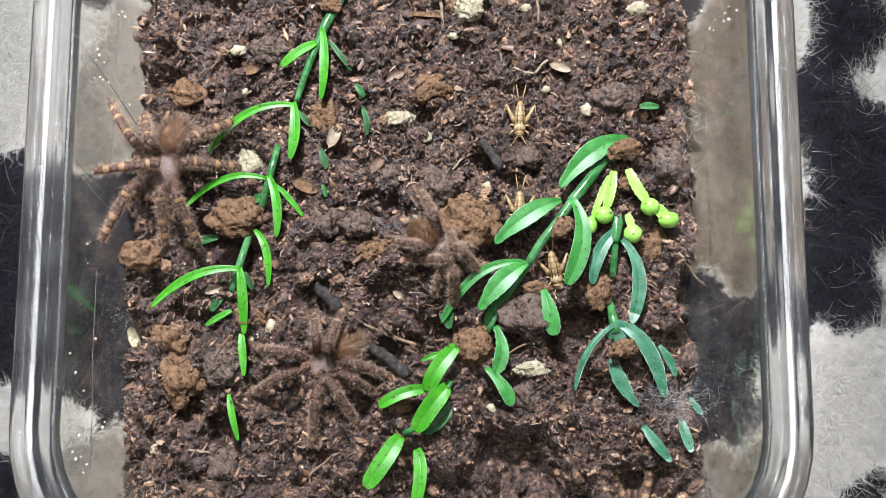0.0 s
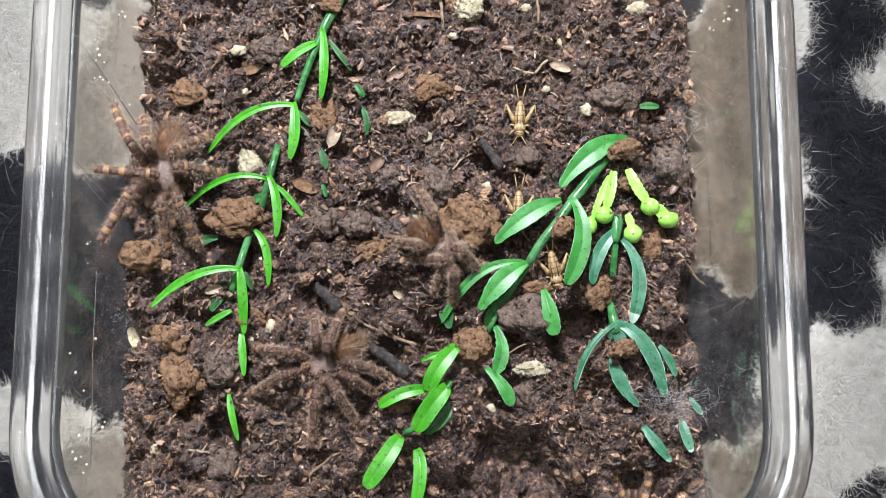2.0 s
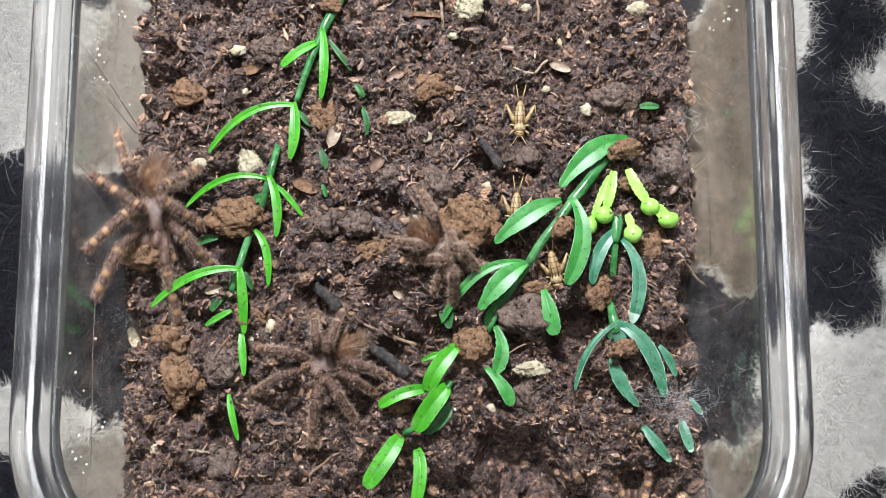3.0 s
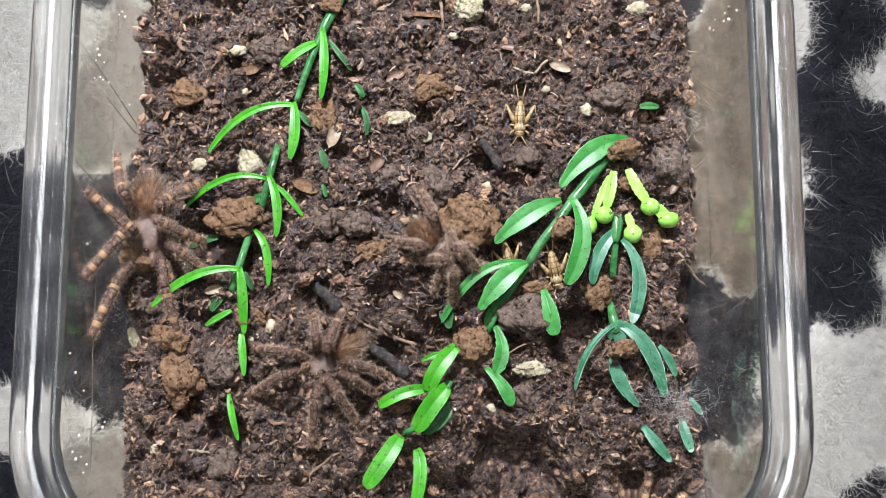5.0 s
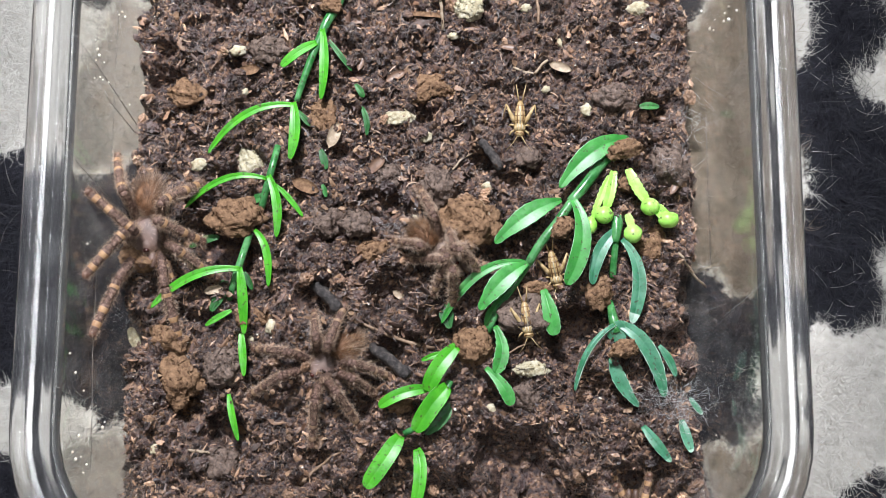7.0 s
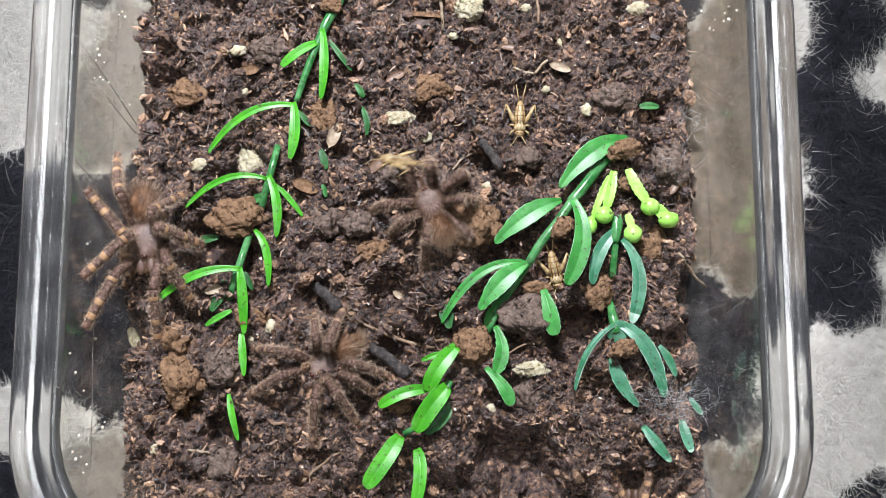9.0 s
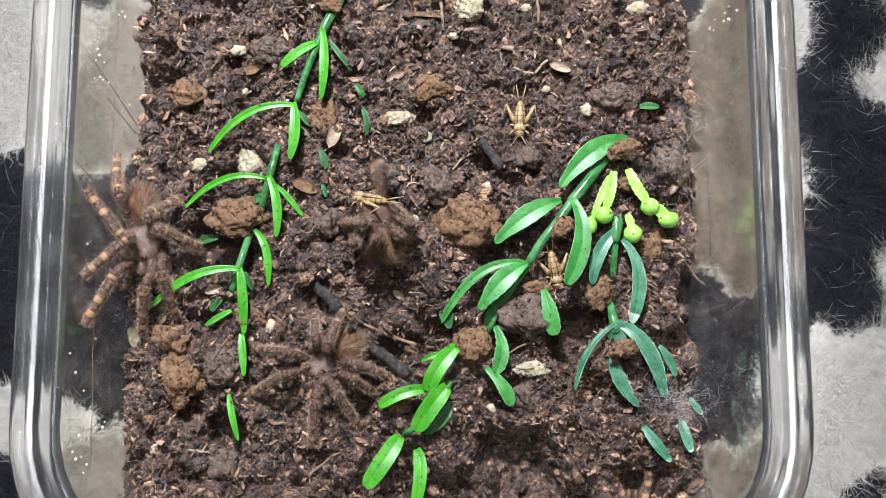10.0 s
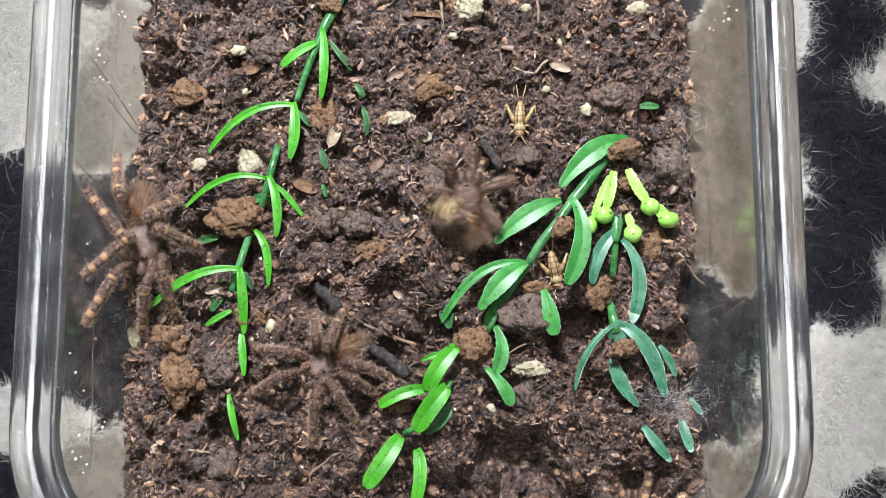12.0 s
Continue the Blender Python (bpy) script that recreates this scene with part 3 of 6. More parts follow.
def make_pile(name, n, mat, label, seed, want, low, high, width, lie, spread):
    """Strands of the blanket's pile, each a bent ribbon of four steps."""
    rng = np.random.RandomState(seed)
    x, y = np.where(rng.rand(n) < 0.42, rng.uniform(-142, -68, n), rng.uniform(54, 142, n)), rng.uniform(-85, 100, n)
    under = (np.abs(x + 7.4) < 86) & (np.abs(y - 6) < 86)
    deep = (np.abs(x + 7) < 64) & (np.abs(y - 6) < 58)
    if want > 0:
        # pale hairs stray over the edge of a patch, black ones keep off it
        shade = tone(x + rng.normal(0, 2.0, n), y + rng.normal(0, 2.0, n))
        keep = np.abs(shade - want) < 0.1
    else:
        keep = sum(tone(x + dx, y + dy) for dx, dy in ((0, 0), (6, 0), (-6, 0), (0, 6), (0, -6))) < 0.3
    keep &= ~deep
    x, y, under = x[keep], y[keep], under[keep]
    n = len(x)
    length = rng.uniform(low, high, n) * np.where(under, 0.35, 1.0)
    tuft = fbm(x / 11, y / 11, 2, seed) * 9 + fbm(x / 4, y / 4, 2, seed + 5) * 5
    a = tuft + rng.normal(0, spread, n)
    curl = rng.normal(0, 1.1, n)
    lean = np.clip(rng.normal(lie, 0.25, n), 0.05, 1.4)
    wide = width * rng.uniform(0.6, 1.4, n)
    rings = []
    cx, cy, cz = x, y, np.full(n, PILE - 1.0)
    for s in range(5):
        f = s / 4
        h = a + curl * f
        t = np.clip(lean + 0.9 * f, 0, 1.5)
        taper = wide * (1 - 0.7 * f)
        sx, sy = -np.sin(h) * taper, np.cos(h) * taper
        rings.append(np.stack([np.stack([cx - sx, cy - sy, cz], -1), np.stack([cx + sx, cy + sy, cz], -1)], 1))
        step = length / 4
        cx, cy, cz = cx + np.cos(h) * np.sin(t) * step, cy + np.sin(h) * np.sin(t) * step, cz + np.cos(t) * step
        cz = np.where(under, np.minimum(cz, PILE + 0.5), cz)
    verts = np.concatenate(rings, 1)
    tris = []
    for s in range(4):
        p = s * 2
        tris += [(p, p + 1, p + 3), (p, p + 3, p + 2)]
    tris = np.array(tris)
    allt = (tris[None] + (np.arange(n) * 10)[:, None, None]).reshape(-1, 3)
    tagged(new(name, array_mesh(name, verts.reshape(-1, 3) * MM, allt, mat, True)), label, "blanket", kind="stuff")


make_blanket()
make_pile("white_pile", 130000, M_WHITE_FUR, "matted off-white woolly pile of the blanket", 15, 1, 2.5, 6.5, 0.05, 0.8, 2.2)
make_pile("black_pile", 66000, M_BLACK_FUR, "long black woolly pile of the blanket", 16, 0, 6, 11, 0.07, 0.7, 0.8)
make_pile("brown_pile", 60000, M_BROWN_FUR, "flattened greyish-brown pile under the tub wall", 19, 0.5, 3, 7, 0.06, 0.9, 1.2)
make_pile("dimmed_white_pile", 60000, M_DIMMED_FUR, "flattened white pile under the tub wall, its colour dimmed to beige-grey", 20, 0.7, 3, 7, 0.06, 0.9, 1.2)
make_pile("tan_pile", 500, M_FIBRE, "stray brown curly hairs in the white pile", 18, 1, 4, 8, 0.035, 0.9, 2.5)
make_pile("loose_pile", 700, M_GREY_FUR, "stray pale hairs over the black pile", 17, 0, 7, 13, 0.035, 0.7, 1.5)


# ---- the room round it ----
def make_room():
    def slab(name, lo, hi, label, category):
        x0, y0, z0 = lo
        x1, y1, z1 = hi
        v = [(x, y, z) for z in (z0, z1) for y in (y0, y1) for x in (x0, x1)]
        f = [(0, 2, 3, 1), (4, 5, 7, 6), (0, 1, 5, 4), (2, 6, 7, 3), (0, 4, 6, 2), (1, 3, 7, 5)]
        tagged(new(name, mesh_of(name, v, f, M_WALL, smooth=False)), label, category, kind="structure")

    slab("floor", (-1.6, -1.6, -0.12), (1.6, 1.6, -0.03), "plain support under the blanket", "floor")
    wall = "plain painted room wall"
    slab("wall_north", (-1.7, 1.6, -0.12), (1.7, 1.7, 1.8), wall, "wall")
    slab("wall_south", (-1.7, -1.7, -0.12), (1.7, -1.6, 1.8), wall, "wall")
    slab("wall_east", (1.6, -1.6, -0.12), (1.7, 1.6, 1.8), wall, "wall")
    slab("wall_west", (-1.7, -1.6, -0.12), (-1.6, 1.6, 1.8), wall, "wall")
    slab("ceiling", (-1.7, -1.7, 1.8), (1.7, 1.7, 1.9), "plain painted ceiling", "ceiling")


make_room()


# ---- clear tub ----
TUB_X, TUB_Y = -7.4, 6.0
TUB_HALF_X, TUB_HALF_Y = 94.7, 95.0


def ring_points(hx, hy, r, z, per=10):
    pts = []
    for cx, cy, a0 in ((hx - r, hy - r, 0), (-hx + r, hy - r, 90), (-hx + r, -hy + r, 180), (hx - r, -hy + r, 270)):
        for k in range(per + 1):
            a = radians(a0 + 90 * k / per)
            pts.append((TUB_X + cx + r * math.cos(a), TUB_Y + cy + r * math.sin(a), z))
    return pts


def lofted(rows, closed):
    """A shell through rounded rectangles: inset from the rim's outer edge, height, and corner radius, in millimetres."""
    verts, faces = [], []
    for inset, z, r in rows:
        verts += [Vector(p) * MM for p in ring_points(TUB_HALF_X - inset, TUB_HALF_Y - inset, r, z)]
    n = len(verts) // len(rows)
    count = len(rows) if closed else len(rows) - 1
    for i in range(count):
        for k in range(n):
            a, b = i * n + k, i * n + (k + 1) % n
            c, d = (i + 1) % len(rows) * n + (k + 1) % n, (i + 1) % len(rows) * n + k
            faces.append((a, b, c, d))
    return verts, faces, n


# dark lines drawn on the walls: mouldings, edges seen in the plastic, in millimetres
WALL_LINES = [
    ((-91.8, 50.5, 21.1), (-88.6, 45.8, 13.1), (-85.0, 39.6, 4.2), (-82.9, 34.7, -12.8)),
    ((-88.3, 40.8, 12.6), (-85.3, 36.1, 5.0), (-84.6, 34.3, -12.8)),
    ((-85.4, 60.7, 5.3), (-85.4, 51.5, 5.2), (-85.4, 40.8, 5.4), (-85.4, 27.2, 5.3), (-85.5, 16.8, 5.5)),
    ((-92.5, 22.8, 22.9), (-89.9, 17.9, 16.3), (-86.0, 12.9, 6.7)),
    ((-92.4, -35.5, 22.5), (-90.7, -37.5, 18.3), (-87.5, -40.0, 10.4)),
    ((-86.9, -7.0, 9.0), (-86.9, -18.3, 9.0), (-86.9, -29.6, 9.1), (-86.6, -41.5, 8.3), (-86.4, -55.7, 7.7)),
    ((-86.6, -41.5, 8.3), (-85.1, -42.6, 4.5), (-86.9, -43.7, -12.8)),
    ((77.2, 40.7, 24.5), (77.1, 29.4, 24.3), (77.0, 16.9, 24.0)),
    ((72.5, 35.8, -12.8), (72.5, 19.3, -12.8), (72.4, -2.4, -12.8)),
]


def make_tub():
    tub = thing("plastic_tub", (TUB_X * MM, TUB_Y * MM, TUB_FLOOR * MM), "clear plastic tub with a rounded rim, open, standing on the blanket", "container")
    o = tub.location
    # walls and floor: outside up, over the edge and down the inside
    rows = [(26.4, -14.2, 18), (26.0, -14.15, 18.2), (25.2, -13.8, 18.5), (24.6, -12.8, 19), (24.4, -12.3, 19.2), (10.8, 19.7, 32.5), (10.6, 20.1, 33), (11.7, 20.1, 32), (11.9, 19.6, 31.8),
            (24.9, -11.2, 19), (25.1, -11.7, 18.8), (25.5, -12.4, 18.5), (26.2, -12.9, 18), (27.4, -13.0, 17), (27.8, -13.0, 16.8)]
    verts, faces, n = lofted(rows, False)
    mats = [0] * len(faces) + [1, 1]
    faces.append(tuple(range(n))[::-1])
    faces.append(tuple(range(14 * n, 15 * n)))
    part("tub_wall", mesh_of("tub_wall", [v - o for v in verts], faces, [M_CLEAR, M_FLOOR], mats), tub, "clear tub wall with scuffs and droplets").visible_shadow = False
    # rolled rim: a flat outer flange, a raised bead, a groove and an inner lip
    # the bead's flat top is tilted to mirror the strip added above
    rim = [(11.9, 20.3, 31.1), (8.2, 20.2, 34.8), (3.09, 19.5, 39.91), (0.515, 19.7, 42.48), (0.0, 20.4, 43.0), (0.412, 21.1, 42.59), (1.648, 21.4, 41.35), (3.502, 21.4, 39.5), (4.326, 21.9, 38.67), (4.944, 23.3, 38.06), (5.047, 23.42, 37.95),
           (5.15, 23.43, 37.85), (5.202, 23.418, 37.8), (6.283, 23.168, 36.72), (6.335, 23.156, 36.67), (6.438, 23.11, 36.56), (6.592, 23.0, 36.41), (7.21, 22.2, 35.79), (7.931, 21.8, 35.07), (9.5, 22.1, 33.5), (10.6, 22.4, 32.4), (11.6, 21.8, 31.4)]
    verts, faces, n = lofted(rim, True)
    part("rim", mesh_of("rim", [v - o for v in verts], faces, M_RIM), tub, "thick rolled clear plastic rim").visible_shadow = False


    # dark lines drawn down the wall, added over the plastic
    for pts in WALL_LINES:
        s = Shape()
        s.tube([(Vector(p) - Vector((TUB_X, TUB_Y, TUB_FLOOR))) * MM for p in pts], [0.09 * MM] * len(pts), 4)
        part("drawn_line", s.mesh("drawn_line", [M_WALL_LINE]), tub, "thin dark line drawn on the wall")


make_tub()


# ---- clods, stones and bits lying on the soil ----
def clod(name, at, size, mat, label, category, turn=0, seed=0, lift=0.3, rough=0.42, group=""):
    """An uneven lump, half sunk in the soil. Size: half length, half width, half height in millimetres."""
    bm = bmesh.new()
    bmesh.ops.create_icosphere(bm, subdivisions=4 if max(size) > 2.5 else 3, radius=1)
    bm.normal_update()
    for v in bm.verts:
        p = v.co.copy()
        k = 1 + rough * noise.fractal(p * 1.6 + Vector((seed * 3.7, seed, 0)), 1.0, 2.0, 4) + 0.16 * noise.noise(p * 6 + Vector((seed, 0, 0))) + 0.10 * noise.noise(p * 14 + Vector((0, seed, 0)))
        v.co = Vector((p.x * size[0], p.y * size[1], p.z * size[2])) * k * MM
    # crumbs and shreds clinging to it
    rng = random.Random(seed)
    verts = [v.co.copy() for v in bm.verts]
    faces = [tuple(v.index for v in f.verts) for f in bm.faces]
    shell = [(f.calc_center_median(), f.normal.copy()) for f in bm.faces]
    bm.free()
    if max(size) > 2.2:
        base, tris = ico(1)
        for _ in range(int(40 * size[0] * size[1])):
            c, n = rng.choice(shell)
            if n.z < -0.2:
                continue
            turn_m = n.to_track_quat("Z", "Y").to_matrix().to_4x4() @ pose(0, 0, 0, rng.uniform(-25, 25), rng.uniform(-25, 25), rng.uniform(0, 360))
            r = (rng.uniform(0.08, 0.26) if rng.random() < 0.8 else rng.uniform(0.26, 0.55)) * MM
            m = Matrix.Translation(c) @ turn_m @ Matrix.Diagonal((rng.uniform(0.8, 3.6) * r, rng.uniform(0.25, 0.7) * r, 0.3 * r, 1))
            k0 = len(verts)
            verts.extend(m @ Vector(p) + Vector((rng.uniform(-1, 1), rng.uniform(-1, 1), rng.uniform(-1, 1))) * r * 0.35 for p in base)
            faces.extend((p + k0, q + k0, w + k0) for p, q, w in tris.tolist())
    me = bpy.data.meshes.new(name)
    me.from_pydata([tuple(v) for v in verts], [], faces)
    me.materials.append(mat)
    me.polygons.foreach_set("use_smooth", np.ones(len(me.polygons), dtype=bool))
    ob = new(name, me)
    ob.matrix_world = pose(at[0] * MM, at[1] * MM, (ground(*at) + size[2] * lift) * MM, seed * 31 % 20 - 10, seed * 17 % 20 - 10, turn)
    return tagged(ob, label, category, group)


def make_clods():
    brown, dark = "rounded brown peat clod on the soil", "dark grey-brown clod on the soil"
    for k, (at, size, turn, mat, label) in enumerate([
        ((-53.4, 8.4), (6.8, 4.4, 2.3), 8, M_CLOD, "brown crumbly peat clod overhanging a hollow"),
        ((-66.8, -30.4), (6.0, 8.6, 3.6), 8, M_CLOD, "large brown fibrous peat clod"),
        ((6.1, 6.8), (7.6, 6.8, 4.6), 0, M_CLOD, "large reddish-brown peat clod beside the spider"),
        ((7.8, -24.9), (5.0, 4.6, 3.4), 0, M_CLOD, "reddish-brown crumbly clod beside the leaves"),
        ((-30.1, 7.3), (4.2, 4.2, 3.0), 0, M_GREYCLOD, dark), ((-1.3, 16.5), (4.4, 4.6, 3.2), 20, M_GREYCLOD, dark),
        ((-45.8, 53.5), (4.8, 3.2, 2.2), 0, M_GREYCLOD, dark), ((44.7, 39.6), (5.2, 3.4, 2.4), -10, M_GREYCLOD, dark),
        ((21.6, -37.5), (3.4, 4.0, 2.4), 0, M_GREYCLOD, dark), ((-55.8, -30.4), (4.2, 4.6, 2.4), 0, M_GREYCLOD, dark),
        ((-55.1, -54.4), (4.6, 3.8, 2.6), 0, M_GREYCLOD, dark), ((59.1, 22.5), (5.0, 5.4, 3.0), 0, M_GREYCLOD, dark),
        ((-22.2, 6.1), (3.8, 3.6, 2.2), 0, M_GREYCLOD, dark), ((-12.0, -39.6), (4.0, 2.6, 1.8), 0, M_CLOD, brown),
        ((-46.8, -17.4), (2.6, 2.2, 1.4), 0, M_CLOD, brown), ((-69.7, -23.2), (4.6, 3.2, 2.4), -20, M_CLOD, brown),
        ((-31.7, 35.5), (3.4, 4.4, 2.0), 0, M_CLOD, brown), ((-2.1, 43.2), (5.0, 2.6, 1.6), -10, M_CLOD, brown),
        ((22.3, 24.1), (3.0, 2.6, 2.0), 0, M_GREYCLOD, dark), ((53.4, 1.6), (5.4, 4.0, 2.6), 10, M_CLOD, brown),
        ((-77.0, -2.1), (5.2, 3.6, 3.0), 0, M_CLOD, brown), ((-18.1, -0.6), (4.0, 3.0, 2.0), 30, M_CLOD, brown),
        ((40.0, -11.6), (3.4, 4.2, 2.4), 0, M_CLOD, brown), ((21.1, -17.4), (6.2, 5.2, 3.0), 0, M_GREYCLOD, dark),
        ((-67.6, -39.6), (4.6, 2.8, 2.4), 0, M_CLOD, brown), ((-5.1, 41.6), (3.2, 2.0, 1.4), 30, M_CLOD, brown),
        ((-13.8, 19.5), (4.0, 3.0, 1.8), 0, M_GREYCLOD, dark), ((-67.6, 41.6), (4.2, 3.4, 2.2), 0, M_CLOD, brown),
    ]):
        clod("peat_clod", at, size, mat, label, "clod", turn, k + 1, group="clods on the soil")
    for k, (at, size, turn, lift) in enumerate([((46.2, 24.6), (4.6, 2.6, 1.9), 18, 5.2), ((30.4, 4.3), (3.0, 2.2, 1.6), 40, 3.2), ((31.9, 6.1), (1.7, 1.5, 1.1), 0, 4.2), ((47.6, 16.2), (2.4, 2.0, 1.4), 0, 2.4),
                                                ((45.1, -26.4), (3.2, 2.2, 1.6), 10, 2.0), ((-29.2, 63.9), (2.6, 2.0, 1.5), 0, 2.2), ((23.8, -10.4), (3.6, 1.8, 1.6), 0, 2.0), ((-50.8, -18.9), (1.8, 1.4, 1.2), 0, 1.6)]):
        clod("peat_clod", at, size, M_CLOD, "small tan peat clod lying on a plastic leaf", "clod", turn, k + 90, lift, group="clods on the soil")
    pale = "pale yellowish crumbly mineral lump on the soil"
    for k, (at, size, turn) in enumerate([
        ((-51.2, 24.1), (3.7, 4.5, 2.6), 15), ((-11.6, 34.7), (3.8, 2.0, 1.5), 5), ((6.9, 63.6), (3.6, 3.3, 2.2), 0), ((22.4, -31.2), (4.2, 1.9, 1.6), -4),
        ((-54.2, 53.2), (2.1, 1.4, 1.1), 10), ((-43.8, -20.2), (1.5, 1.9, 1.2), 0), ((-49.4, -23.2), (1.2, 1.0, 0.8), 20), ((-72.5, -50.9), (1.7, 1.4, 1.2), 0),
        ((12.1, -40.9), (1.2, 1.4, 1.0), 0), ((-4.7, 29.8), (1.8, 1.6, 1.2), 0), ((-63.7, 22.5), (2.2, 1.8, 1.4), 20), ((37.6, 36.8), (1.4, 1.8, 1.0), 0),
        ((-52.4, 41.9), (1.3, 1.0, 0.8), 0), ((22.1, 64.5), (1.4, 1.2, 1.0), 0), ((26.8, 41.9), (1.2, 0.9, 0.8), 30), ((11.5, 16.2), (1.6, 1.1, 1.0), 0),
        ((31.3, 56.3), (0.9, 1.3, 0.8), 0), ((52.1, 65.0), (2.8, 1.6, 1.4), 0), ((2.8, 57.0), (1.6, 1.0, 0.8), 0), ((-7.2, 8.3), (1.3, 0.8, 0.8), -20),
    ]):
        clod("mineral_lump", at, size, M_PERLITE, pale, "stone", turn, k + 41, lift=0.45, rough=0.35, group="pale lumps on the soil")


def stick(name, a, b, radius, mat, label, bow=0.6, seed=1, lift=0.5, category="stick"):
    """A crooked stick or root from a to b over the soil, in millimetres."""
    rng = random.Random(seed)
    n = 9
    pts, radii = [], []
    nx, ny = -(b[1] - a[1]), b[0] - a[0]
    ln = math.hypot(nx, ny)
    za, zb = ground(*a), ground(*b)
    for i in range(n):
        f = i / (n - 1)
        w = bow * math.sin(math.pi * f) + rng.uniform(-0.12, 0.12)
        x, y = a[0] + (b[0] - a[0]) * f + nx / ln * w, a[1] + (b[1] - a[1]) * f + ny / ln * w
        z = max(za + (zb - za) * f, ground(x, y) * 0.7 + (za + (zb - za) * f) * 0.3) + radius * lift
        pts.append(Vector((x, y, z)) * MM)
        radii.append(radius * MM * rng.uniform(0.8, 1.15) * (0.75 if i in (0, n - 1) else 1))
    s = Shape()
    s.tube(pts, radii, 7, wobble=0.16, rng=rng)
    o = pts[n // 2]
    ob = new(name, s.mesh(name, [mat], o))
    ob.location = o
    return tagged(ob, label, category)


def flake(name, at, size, turn, mat, label, seed, category="flake"):
    """A thin bent flake of bark or husk, with thickness."""
    s, rng = Shape(), random.Random(seed)
    n, m = 7, 4
    grid = []
    for side in (1, -1):
        for i in range(n):
            for j in range(m):
                u, v = i / (n - 1) * 2 - 1, j / (m - 1) * 2 - 1
                w = (1 - abs(u) ** 2.5) ** 0.6 if abs(u) < 1 else 0.06
                z = 0.25 * v * v * size[1] - 0.12 * u * u * size[0] + 0.1 * side + rng.uniform(-0.05, 0.05)
                grid.append(Vector((u * size[0], v * size[1] * w, z)) * MM)
    faces = []
    k = n * m
    for i in range(n - 1):
        for j in range(m - 1):
            a = i * m + j
            faces += [(a, a + m, a + m + 1, a + 1), (k + a, k + a + 1, k + a + m + 1, k + a + m)]
    edge = [i * m for i in range(n)] + [(n - 1) * m + j for j in range(1, m)] + [i * m + m - 1 for i in range(n - 2, -1, -1)] + list(range(m - 2, 0, -1))
    for p, q in zip(edge, edge[1:] + edge[:1]):
        faces.append((p, q, k + q, k + p))
    s.add(grid, faces)
    ob = new(name, s.mesh(name, [mat]))
    ob.matrix_world = pose(at[0] * MM, at[1] * MM, (ground(*at) + 0.9) * MM, rng.uniform(-18, 18), rng.uniform(-14, 14), turn)
    return tagged(ob, label, category)


